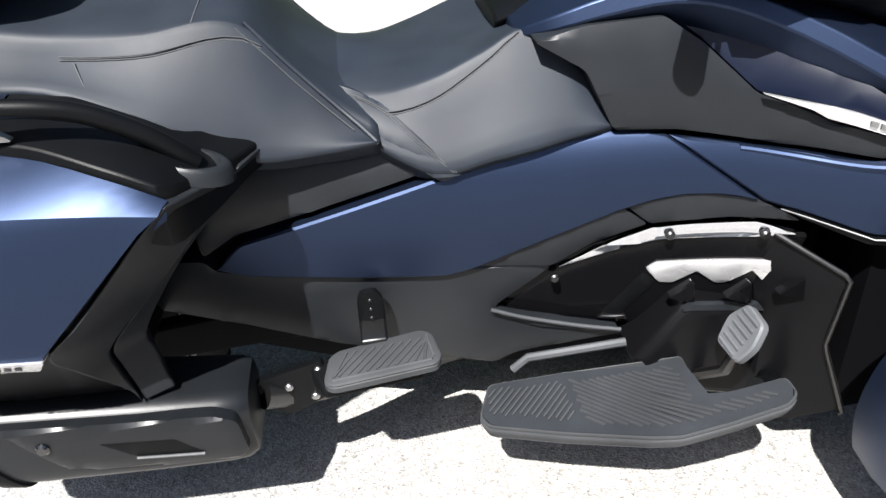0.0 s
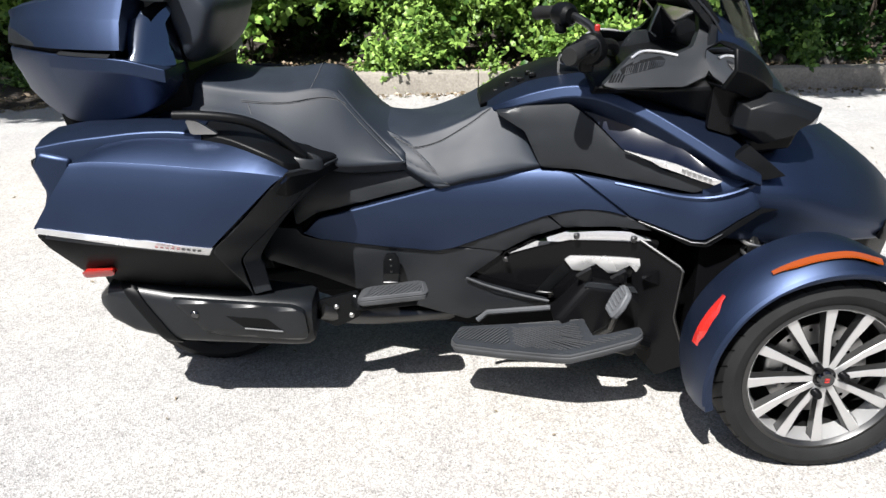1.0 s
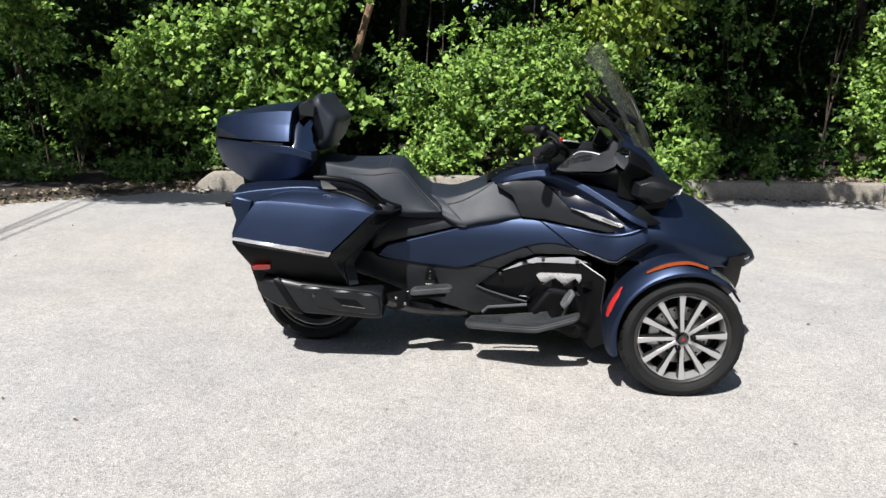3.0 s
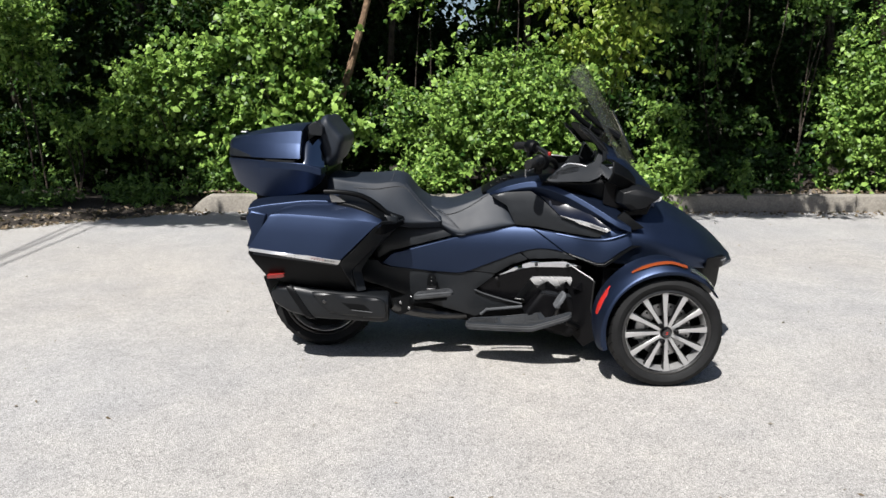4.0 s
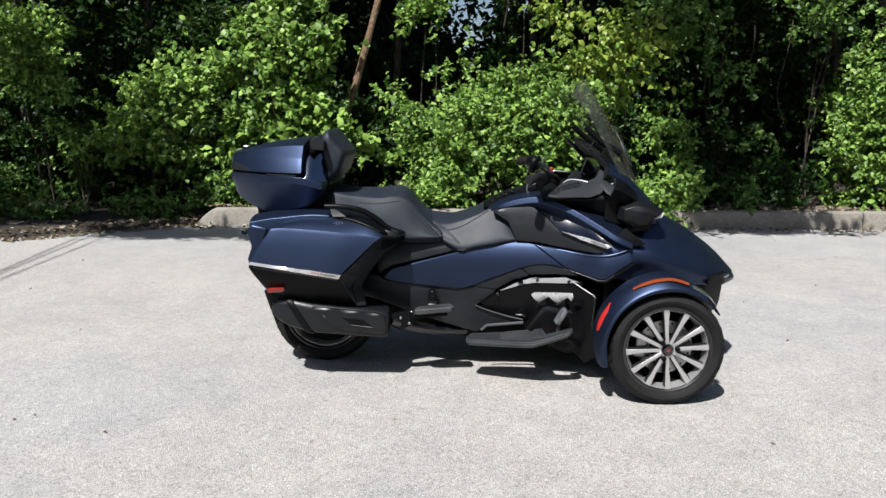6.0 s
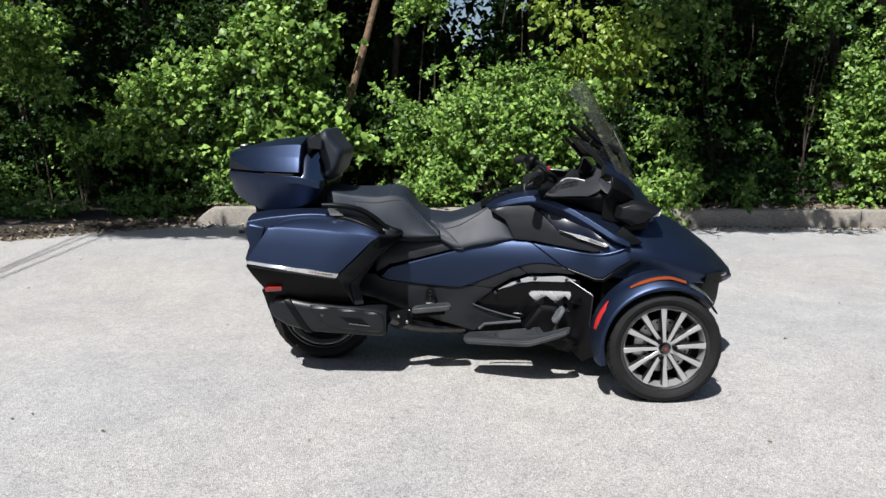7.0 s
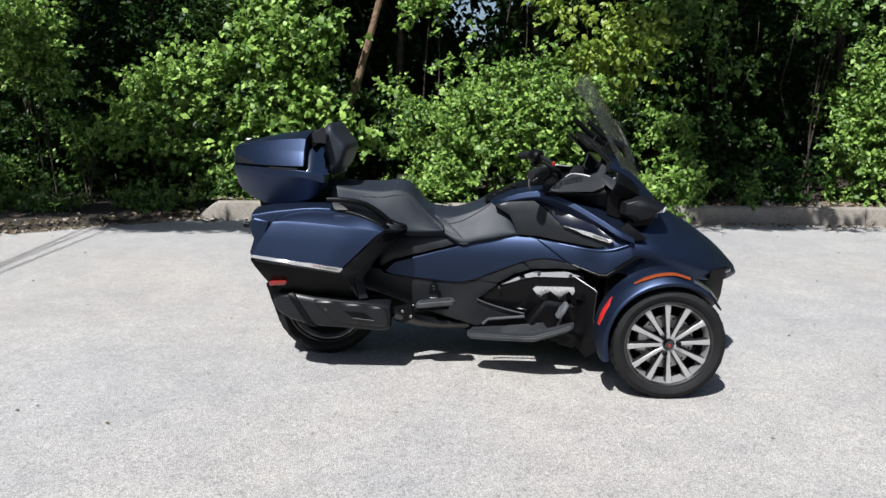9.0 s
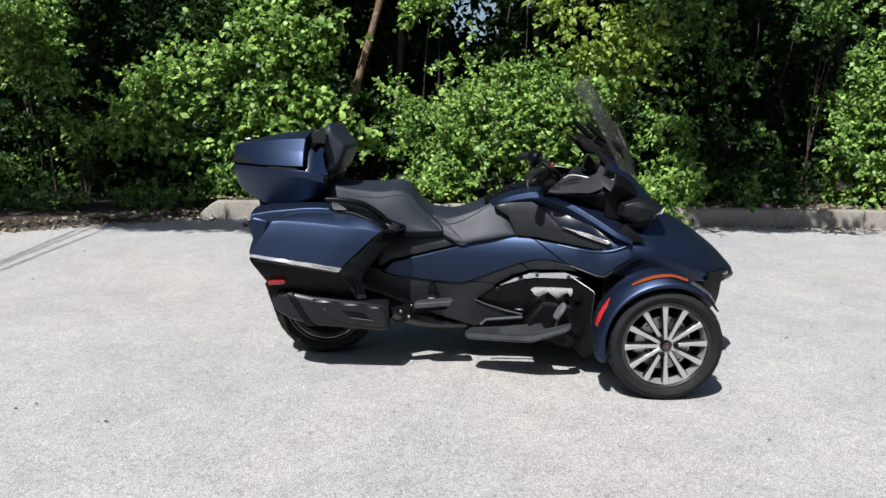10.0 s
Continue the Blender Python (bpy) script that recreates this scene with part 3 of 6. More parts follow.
# front body
part("front_body", loft([
    (0.58, [(0, 0.60), (0.38, 0.57), (0.432, 0.64), (0.444, 0.70), (0.41, 0.77), (0.30, 0.86), (0, 0.90)]),
    (0.70, [(0, 0.56), (0.40, 0.55), (0.450, 0.63), (0.460, 0.705), (0.425, 0.765), (0.30, 0.85), (0, 0.90)]),
    (0.82, [(0, 0.54), (0.40, 0.535), (0.445, 0.61), (0.460, 0.690), (0.41, 0.752), (0.28, 0.835), (0, 0.89)]),
    (0.95, [(0, 0.52), (0.37, 0.530), (0.415, 0.58), (0.430, 0.648), (0.37, 0.718), (0.25, 0.808), (0, 0.872)]),
    (1.08, [(0, 0.48), (0.33, 0.520), (0.372, 0.55), (0.382, 0.600), (0.32, 0.672), (0.21, 0.752), (0, 0.812)]),
    (1.20, [(0, 0.49), (0.27, 0.505), (0.302, 0.53), (0.310, 0.560), (0.25, 0.622), (0.16, 0.688), (0, 0.735)]),
    (1.31, [(0, 0.485), (0.18, 0.495), (0.210, 0.512), (0.215, 0.532), (0.16, 0.562), (0.10, 0.612), (0, 0.648)]),
    (1.40, [(0, 0.485), (0.06, 0.490), (0.083, 0.503), (0.085, 0.515), (0.06, 0.530), (0.04, 0.545), (0, 0.552)])], 4, 3), BLUE, trike, "satin dark blue nose and bonnet", sharp=60)
lights = pair("headlight", plate([(1.175, 0.572), (1.310, 0.562), (1.330, 0.545), (1.29, 0.505), (1.16, 0.52)], lambda x, z: ease(x, [1.08, 1.20, 1.31, 1.40], [-0.392, -0.322, -0.230, -0.10]), 0.05, 0.008, 0.03, 0.004),
     SHADOWED, trike, "dark headlight housing")
pair("daylight_strip", plate([(1.272, 0.549), (1.325, 0.552), (1.319, 0.543), (1.285, 0.542)], lambda x, z: ease(x, [1.08, 1.20, 1.31, 1.40], [-0.396, -0.328, -0.236, -0.106]), 0.02, 0.003, 0.03, 0.003),
     CLEAR, lights, "clear headlight strip")
part("chin", loft([
    (1.02, [(0, 0.28), (0.20, 0.28), (0.28, 0.40), (0.30, 0.50), (0, 0.50)]),
    (1.18, [(0, 0.28), (0.18, 0.28), (0.24, 0.38), (0.27, 0.51), (0, 0.51)]),
    (1.31, [(0, 0.33), (0.10, 0.33), (0.14, 0.39), (0.17, 0.50), (0, 0.50)])]), BLACK, trike, "black front grille chin", bevel=0.01)
pair("air_deflector", plate([(0.641, 0.796), (0.691, 0.839), (0.791, 0.759), (0.74, 0.748), (0.675, 0.752)], flat(-0.455, -0.1, 0.7, 0.2, 0.8), 0.025, 0.006, 0.04, 0.003), BLACK, trike, "black air deflector")

# cowl round the instruments
part("dash_cowl", loft([
    (0.28, [(0, 0.94), (0.22, 0.94), (0.33, 0.965), (0.355, 0.985), (0.30, 1.000), (0.16, 1.01), (0, 1.01)]),
    (0.37, [(0, 0.92), (0.20, 0.93), (0.32, 0.962), (0.368, 0.980), (0.31, 1.020), (0.18, 1.02), (0, 1.02)]),
    (0.47, [(0, 0.88), (0.20, 0.90), (0.33, 0.940), (0.370, 0.975), (0.31, 1.030), (0.20, 1.03), (0, 1.03)]),
    (0.56, [(0, 0.82), (0.22, 0.86), (0.34, 0.912), (0.370, 0.980), (0.31, 1.040), (0.24, 1.045), (0, 1.04)]),
    (0.65, [(0, 0.78), (0.24, 0.82), (0.34, 0.880), (0.365, 0.980), (0.31, 1.050), (0.24, 1.070), (0, 1.07)])]), BLACK, trike, "matt black instrument cowl", bevel=0.006)
part("nose_cowl", loft([
    (0.62, [(0, 0.78), (0.26, 0.78), (0.345, 0.870), (0.365, 0.990), (0.325, 1.075), (0.25, 1.160), (0, 1.19)]),
    (0.70, [(0, 0.78), (0.26, 0.78), (0.340, 0.850), (0.350, 0.950), (0.300, 1.045), (0.225, 1.120), (0, 1.15)]),
    (0.79, [(0, 0.78), (0.24, 0.78), (0.310, 0.840), (0.315, 0.910), (0.265, 0.975), (0.195, 1.040), (0, 1.07)]),
    (0.90, [(0, 0.80), (0.18, 0.80), (0.235, 0.830), (0.240, 0.870), (0.190, 0.905), (0.135, 0.940), (0, 0.96)])], 3, 2), BLUE, trike, "dark blue nose cowl under the windscreen", sharp=50)


def shelf_face(x, z):
    return -0.40 + 1.0 * (z - 0.985)


shelves = pair("speaker_shelf", plate([(0.296, 0.995), (0.335, 0.985), (0.516, 0.990), (0.575, 1.012), (0.606, 1.045), (0.628, 1.078), (0.634, 1.104), (0.606, 1.166), (0.588, 1.168), (0.582, 1.122), (0.556, 1.082), (0.51, 1.066), (0.412, 1.076), (0.38, 1.059)], shelf_face, 0.03, 0.006, 0.03, 0.004), GREY, trike,
               "charcoal loudspeaker shelf")
grilles = pair("speaker_grille", plate([(0.345, 1.031), (0.385, 1.050), (0.464, 1.063), (0.478, 1.050), (0.440, 1.032), (0.355, 1.016)], lambda x, z: shelf_face(x, z) - 0.0015, 0.008, 0.006, 0.04, 0.002), DARK, shelves, "slatted loudspeaker cover")
for k in range(18):
    x0 = 0.356 + 0.0062 * k
    z0 = 1.018 + 0.20 * (x0 - 0.356)
    z1 = min(1.052, z0 + 0.020)
    pair("grille_bar", tube([(x0, shelf_face(x0, z0) - 0.0025, z0), (x0 + 0.010, shelf_face(x0, z1) - 0.0025, z1)], 0.0016, 4), GREY, grilles)
for k in range(5):
    x0 = 0.312 + 0.008 * k
    pair("grille_bar", tube([(x0, shelf_face(x0, 1.003) - 0.001, 1.003 - 0.02 * (x0 - 0.31)), (x0 + 0.014, shelf_face(x0, 1.022) - 0.001, 1.022)], 0.0022, 4), DARK, shelves)
pair("cowl_accent", tube(smooth_path([(x, shelf_face(x, z) - 0.002, z) for x, z in ((0.380, 1.058), (0.415, 1.074), (0.465, 1.072), (0.509, 1.063))], 5), 0.0042, 8), SILVER, shelves)
pair("cowl_frame", plate([(0.478, 1.278), (0.541, 1.232), (0.616, 1.156), (0.666, 1.073), (0.676, 1.015), (0.654, 0.975), (0.640, 1.000), (0.652, 1.052), (0.632, 1.095), (0.600, 1.133), (0.542, 1.197), (0.482, 1.254)],
                         flat(-0.292, 0, 0, 0.10, 1.1), 0.035, 0.006, 0.03, 0.005), PODS, trike, "charcoal windscreen frame arm")
pair("frame_edge", tube(smooth_path([(x, -0.294 + 0.10 * (z - 1.1), z) for x, z in ((0.500, 1.258), (0.541, 1.224), (0.612, 1.150), (0.656, 1.075))], 6), 0.0035, 6), GREY, trike)
pair("cowl_wall", plate([(0.520, 1.050), (0.593, 1.078), (0.603, 1.118), (0.600, 1.143), (0.622, 1.135), (0.652, 1.08), (0.640, 0.99), (0.57, 1.00)], flat(-0.300, 0.3, 0.6), 0.02, 0.006, 0.04, 0.003), GREY, trike)
rows = []
for k in range(25):
    yy = -0.285 + 0.02375 * k
    q = 0.014 * (1 - (yy / 0.285)**2)
    back_off = 0.075 * (abs(yy) / 0.285)**5
    rows.append([(x + back_off * w, yy, z + q - 0.8 * back_off * w) for x, z, w in ((0.496, 1.264, 1.0), (0.502, 1.271, 1.0), (0.560, 1.222, 0.4), (0.630, 1.148, 0.0), (0.622, 1.136, 0.0), (0.552, 1.208, 0.4))])
part("visor", skin(rows), DARK, trike, "black instrument visor", bevel=0.004)
panel = [(-0.20, [(0.610, 1.055), (0.66, 1.07), (0.66, 1.15), (0.585, 1.175)]), (0.20, [(0.610, 1.055), (0.66, 1.07), (0.66, 1.15), (0.585, 1.175)])]
part("instrument_panel", stack(panel), GLOSS, trike, "dark instrument screen", bevel=0.006)
part("dash_pillar", plate([(0.470, 1.020), (0.486, 1.047), (0.512, 1.081), (0.56, 1.083), (0.586, 1.158), (0.629, 1.169), (0.66, 1.172), (0.65, 1.02)], flat(0.17), 0.03, 0.006, 0.05), GREY, trike, "charcoal instrument pillar")
part("pillar_accent", tube([(0.582, 0.166, 1.064), (0.560, 0.166, 1.081), (0.586, 0.166, 1.158), (0.632, 0.166, 1.170)], 0.0045, 6), SILVER, trike)
hexagon = [(-0.9, 0.030), (-0.2, 0.052), (0.75, 0.040), (1.0, -0.005), (0.5, -0.050), (-0.7, -0.045)]


def mirror_ring(x, cy, cz, k):
    return [(x + 0.021 * w + 0.11 * h, cy - 0.062 * w * k, cz + h * k) for w, h in hexagon]


housings = pair("mirror_housing", skin([mirror_ring(0.606, -0.385, 1.046, 1.0), mirror_ring(0.598, -0.385, 1.046, 1.06), mirror_ring(0.604, -0.385, 1.046, 1.20), mirror_ring(0.64, -0.380, 1.036, 1.22), mirror_ring(0.69, -0.362, 1.010, 1.10),
                                        mirror_ring(0.74, -0.335, 0.975, 0.75)]), BLACK, trike, "black mirror shell", sharp=40, bevel=0.003)
pair("mirror", skin([mirror_ring(0.600, -0.385, 1.046, 1.02), mirror_ring(0.607, -0.385, 1.046, 1.02)]), MIRROR, housings, "small mirror glass")
pod = [(0.655, 0.880), (0.662, 0.950), (0.739, 0.974), (0.803, 0.964), (0.902, 0.928), (0.896, 0.914), (0.838, 0.882), (0.815, 0.850), (0.725, 0.828)]
pods = pair("side_pod", stack([(-0.440, shrink(pod, 0.50, 0.01, -0.018)), (-0.425, shrink(pod, 0.78, 0.0, -0.008)), (-0.390, shrink(pod, 0.98)), (-0.34, pod), (-0.22, pod)]), PODS, trike, "charcoal side pod", sharp=24, bevel=0.006)
pair("pod_foot", stack([(-0.40, [(0.700, 0.840), (0.80, 0.858), (0.845, 0.880), (0.82, 0.818), (0.72, 0.806)]), (-0.22, [(0.690, 0.850), (0.80, 0.868), (0.845, 0.890), (0.83, 0.790), (0.70, 0.780)])]), SHADOWED, trike, bevel=0.006)
pair("turn_signal", plate([(0.831, 0.902), (0.893, 0.916), (0.881, 0.890), (0.834, 0.884)], flat(-0.428, 0.2, 0.83), 0.05, 0.003, 0.05, 0.002), WHITE_LENS, pods, "white front marker lens")

# flat black plate over the cowl, in place of a shaded gap
pair("dark_gap_plate", plate([(0.595, 0.872), (0.600, 0.985), (0.625, 1.000), (0.690, 0.985), (0.720, 0.860), (0.66, 0.850)], flat(-0.374, 0.10, 0.62), 0.02, 0.006, 0.05, 0.002), SHADOWED, trike, "black plate painting in the dark gap behind the side pod")

# windscreen
rings = []
for k in range(9):
    u = k / 8
    cx, cz = 0.845 - 0.315 * u + 0.012 * math.sin(math.pi * u), 1.05 + 0.56 * u
    half = 0.27 - 0.045 * u**3
    row = []
    for j in range(17):
        v = -1 + j / 8
        drop = 0.05 * max(0.0, u - 0.8) / 0.2 * abs(v)**3
        row.append((cx - 0.11 * v * v, v * half, cz - 0.05 * v * v - drop))
    rings.append(row)
bm = bmesh.new()
grid = [[bm.verts.new(p) for p in row] for row in rings]
for a, b in zip(grid, grid[1:]):
    for j in range(16):
        bm.faces.new((a[j], a[j + 1], b[j + 1], b[j]))
bmesh.ops.solidify(bm, geom=bm.faces[:], thickness=0.004)
ws = part("windscreen", bm, GLASS, trike, "tall smoked clear windscreen")
ws.visible_shadow = False
# black strip tapering up the middle of the lower glass
rows = []
for k in range(11):
    u = 0.04 + 0.050 * k
    cx, cz = 0.849 - 0.315 * u + 0.012 * math.sin(math.pi * u), 1.05 + 0.56 * u
    half = 0.130 * (1 - 0.75 * (k / 10)**2)
    rows.append([(cx - 0.11 * (v / 0.27)**2 + d, v, cz - 0.05 * (v / 0.27)**2) for d in (0.003, 0.010) for v in ([half * (j / 3 - 1) for j in range(7)] if d < 0.005 else [half * (1 - j / 3) for j in range(7)])])
part("screen_strip", skin(rows), GLOSS, trike, "black strip low on the windscreen")
pair("screen_arm", tube([(0.508, -0.205, 1.345), (0.595, -0.215, 1.268), (0.700, -0.22, 1.205)], 0.0165, 10), BLACK, trike, "screen support arm")
pair("screen_link", tube([(0.60, -0.19, 1.20), (0.64, -0.20, 1.27), (0.71, -0.20, 1.22)], 0.006, 6), GUNMETAL, trike)

# handlebar
part("handlebar", tube(smooth_path([(0.195, -0.46, 1.082), (0.275, -0.36, 1.10), (0.345, -0.24, 1.085), (0.385, -0.10, 1.05), (0.395, 0, 1.04), (0.385, 0.10, 1.05), (0.375, 0.20, 1.090), (0.33, 0.30, 1.120), (0.285, 0.38, 1.127),
                                    (0.215, 0.46, 1.125)]), 0.015, 10), GUNMETAL, trike)
for s, zz in ((-1, 1.082), (1, 1.122)):
    gx, gy = (0.192 if s < 0 else 0.222), 0.463 * s
    part("grip", tube([(gx - 0.006, gy + 0.008 * s, zz), (gx, gy, zz), (gx + 0.03, gy - 0.05 * s, zz + 0.006), (gx + 0.065, gy - 0.11 * s, zz + 0.010)], [0.022, 0.026, 0.023, 0.024], 16), RUBBER, trike, "black rubber grip")
    housing = part("switch_housing", tube([(gx + 0.058, gy - 0.100 * s, zz + 0.004), (gx + 0.062, gy - 0.106 * s, zz + 0.004), (gx + 0.078, gy - 0.135 * s, zz + 0.002), (gx + 0.090, gy - 0.158 * s, zz), (gx + 0.096, gy - 0.168 * s, zz)],
                                          [0.030, 0.040, 0.044, 0.040, 0.028], 14), BLACK, trike, "black switch housing", sharp=35)
    part("switch_pod", box(gx + 0.045, gx + 0.085, gy - 0.135 * s - 0.022, gy - 0.135 * s + 0.022, zz - 0.060, zz - 0.020), BLACK, housing, bevel=0.010, segments=3)
    part("brake_lever" if s < 0 else "shift_switch", tube(smooth_path([(gx + 0.10, gy - 0.15 * s, zz + 0.012), (gx + 0.085, gy - 0.09 * s, zz + 0.010), (gx + 0.06, gy - 0.03 * s, zz)], 4), [0.008 - 0.0004 * j for j in range(9)], 6), BLACK, housing)
part("kill_switch", box(0.374, 0.392, 0.150, 0.168, 1.082, 1.106), REDPART, trike, "red stop switch", bevel=0.004)
part("brake_hose", tube(smooth_path([(0.34, -0.25, 1.10), (0.27, -0.20, 1.06), (0.22, -0.16, 1.03), (0.27, -0.11, 1.04)]), 0.006, 6), GUNMETAL, trike)
for k in range(3):
    part("key_ring", tube([(0.225 + 0.012 * k + 0.014 * math.cos(a), -0.15 - 0.010 * k, 1.035 + 0.008 * k + 0.014 * math.sin(a)) for a in (2 * math.pi * j / 12 for j in range(13))], 0.003, 6), STEEL, trike)
part("ignition_key", box(0.206, 0.213, -0.156, -0.150, 0.985, 1.03), STEEL, trike)

# seats
driver = [
    (-0.38, 0.875, 0.15, 0.86, 0.20, 0.80), (-0.27, 0.862, 0.19, 0.815, 0.255, 0.745), (-0.16, 0.852, 0.212, 0.832, 0.287, 0.690), (-0.06, 0.866, 0.205, 0.868, 0.295, 0.708),
    (0.02, 0.885, 0.198, 0.900, 0.296, 0.722), (0.08, 0.870, 0.222, 0.866, 0.292, 0.732), (0.125, 0.825, 0.246, 0.806, 0.290, 0.737), (0.150, 0.77, 0.262, 0.765, 0.286, 0.738)]
passenger = [
    (-0.90, 0.985, 0.20, 0.970, 0.265, 0.925), (-0.86, 1.005, 0.215, 0.985, 0.285, 0.905), (-0.74, 1.000, 0.220, 0.968, 0.300, 0.895), (-0.60, 1.002, 0.220, 0.958, 0.310, 0.832),
    (-0.50, 1.010, 0.205, 0.965, 0.305, 0.772), (-0.44, 0.990, 0.200, 0.945, 0.295, 0.752), (-0.38, 0.915, 0.205, 0.880, 0.288, 0.748), (-0.31, 0.868, 0.220, 0.815, 0.282, 0.748),
    (-0.25, 0.845, 0.245, 0.775, 0.276, 0.750)]


def seat_sections(rows):
    out = []
    for x, zc, ys, zs, yb, zb in rows:
        ym, zm = ys * 0.45 + yb * 0.55 + 0.006, zs * 0.45 + zb * 0.55
        out.append((x, [(0, zb - 0.03), (yb - 0.06, zb - 0.03), (yb - 0.012, zb - 0.004), (yb, zb + 0.014), (ym, zm), (ys + 0.006, zs - 0.008), (ys - 0.012, zs + 0.006), (ys * 0.6, (zs + zc) / 2 + 0.004), (0, zc)]))
    return out


saddle = part("seat", loft(seat_sections(driver), 4, 3), VINYL, trike, "black stitched vinyl driver seat", sharp=180)
pillion = part("passenger_seat", loft(seat_sections(passenger), 4, 3), VINYL, trike, "black stitched vinyl passenger seat", sharp=180)


def on_seat(rows, x, k, out=0.0012):
    """A point on the side of a seat: k = 0 at its upper edge, 1 at its foot."""
    ys, zs, yb, zb = (glide(x, [r[0] for r in rows], [r[j] for r in rows]) for j in (2, 3, 4, 5))
    return (x, -(ys + (yb - ys) * k + 0.006 * math.sin(math.pi * k)) - out, zs + (zb - zs) * k + 0.001)


def double_seam(path, owner, gap=0.005):
    for d in (-gap / 2, gap / 2):
        pair("seam", tube([(x, y, z + d) for x, y, z in path], 0.0013, 5), THREAD, owner)


double_seam([on_seat(driver, -0.235 + 0.024 * k, 0.28 - 0.028 * k) for k in range(11)], saddle)
double_seam([on_seat(passenger, -0.72 + 0.027 * k, 0.30 - 0.022 * k) for k in range(12)], pillion)
pair("seam", tube([on_seat(passenger, -0.70 + 0.004 * k, 0.34 + 0.09 * k) for k in range(7)], 0.0013, 5), THREAD, pillion)
pair("piping", tube(smooth_path([on_seat(passenger, x, k, 0.0) for x, k in ((-0.445, -0.05), (-0.40, 0.0), (-0.36, 0.02), (-0.31, 0.10), (-0.275, 0.30), (-0.252, 0.75))], 5), 0.0045, 8), VINYL, pillion)
pair("seam", tube(smooth_path([on_seat(passenger, x, k, 0.0012) for x, k in ((-0.46, 0.02), (-0.415, 0.10), (-0.375, 0.14), (-0.325, 0.24), (-0.29, 0.42))], 5), 0.0012, 5), THREAD, pillion)
pair("seam", tube(smooth_path([on_seat(driver, x, k) for x, k in ((-0.235, 0.26), (-0.21, 0.45), (-0.17, 0.70), (-0.14, 0.93))], 5), 0.0012, 5), THREAD, saddle)
for x0 in (-0.515,):
    ys0, zs0, zc0 = (glide(x0, [r[0] for r in passenger], [r[k] for r in passenger]) for k in (2, 3, 1))
    part("seam", tube(smooth_path([(x0 - 0.01, -ys0, zs0 + 0.002), (x0, -ys0 * 0.6, (zs0 + zc0) / 2 + 0.005), (x0, 0, zc0 + 0.001), (x0, ys0 * 0.6, (zs0 + zc0) / 2 + 0.005), (x0 - 0.01, ys0, zs0 + 0.002)], 5), 0.0014, 5), THREAD, pillion)

# side bolster between the two seats
def saddle_side(x, z):
    ys, zs, yb, zb = (glide(x, [r[0] for r in driver], [r[j] for r in driver]) for j in (2, 3, 4, 5))
    k = min(1.0, max(0.0, (zs - z) / max(0.02, zs - zb)))
    return -(ys + (yb - ys) * k + 0.010 * math.sin(math.pi * k)) - 0.002


pair("seat_bolster", plate([(-0.325, 0.838), (-0.283, 0.824), (-0.236, 0.803), (-0.185, 0.757), (-0.113, 0.692), (-0.150, 0.678), (-0.225, 0.728), (-0.275, 0.775)], saddle_side, 0.03, 0.012, 0.015, 0.005), VINYL, saddle, "stitched side bolster of the seat")
for d in (0.0, 0.005):
    pair("seam", tube(smooth_path([(x + d, saddle_side(x, z) - 0.0012, z) for x, z in ((-0.300, 0.822), (-0.240, 0.796), (-0.190, 0.752), (-0.130, 0.697))], 5), 0.0011, 5), THREAD, saddle)

# backrest on the trunk
rest = rounded([(-0.905, 1.300), (-0.865, 1.338), (-0.820, 1.270), (-0.770, 1.214), (-0.765, 1.188), (-0.80, 1.091), (-0.866, 1.030), (-0.885, 1.113), (-0.912, 1.202)], 0.03, 3)
part("backrest", stack([(-0.264, shrink(rest, 0.52)), (-0.258, shrink(rest, 0.74)), (-0.240, shrink(rest, 0.90)), (-0.200, shrink(rest, 0.985)), (-0.13, rest), (0.0, shrink(rest, 1.0, 0.0, -0.006)), (0.13, rest), (0.200, shrink(rest, 0.985)),
                        (0.240, shrink(rest, 0.90)), (0.258, shrink(rest, 0.74)), (0.264, shrink(rest, 0.52))]), VINYL, trike,
     "black vinyl passenger backrest", subdivide=2, sharp=180)
part("backrest_mount", stack([(-0.24, [(-0.97, 1.06), (-0.86, 1.03), (-0.875, 1.20), (-0.96, 1.24)]), (0.24, [(-0.97, 1.06), (-0.86, 1.03), (-0.875, 1.20), (-0.96, 1.24)])]), BLACK, trike)
pair("hinge_cover", stack([(-0.335, rounded([(-0.942, 1.272), (-0.901, 1.296), (-0.866, 1.262), (-0.869, 1.220), (-0.935, 1.224)], 0.008)),
                           (-0.20, rounded([(-0.942, 1.278), (-0.901, 1.304), (-0.866, 1.268), (-0.869, 1.220), (-0.935, 1.224)], 0.008))]), GREY, trike, bevel=0.004)


# trunk
def trunk_half(x):
    return ease(x, [-1.43, -1.40, -1.30, -1.20, -1.08, -0.95, -0.87], [0.10, 0.165, 0.27, 0.345, 0.402, 0.432, 0.415])


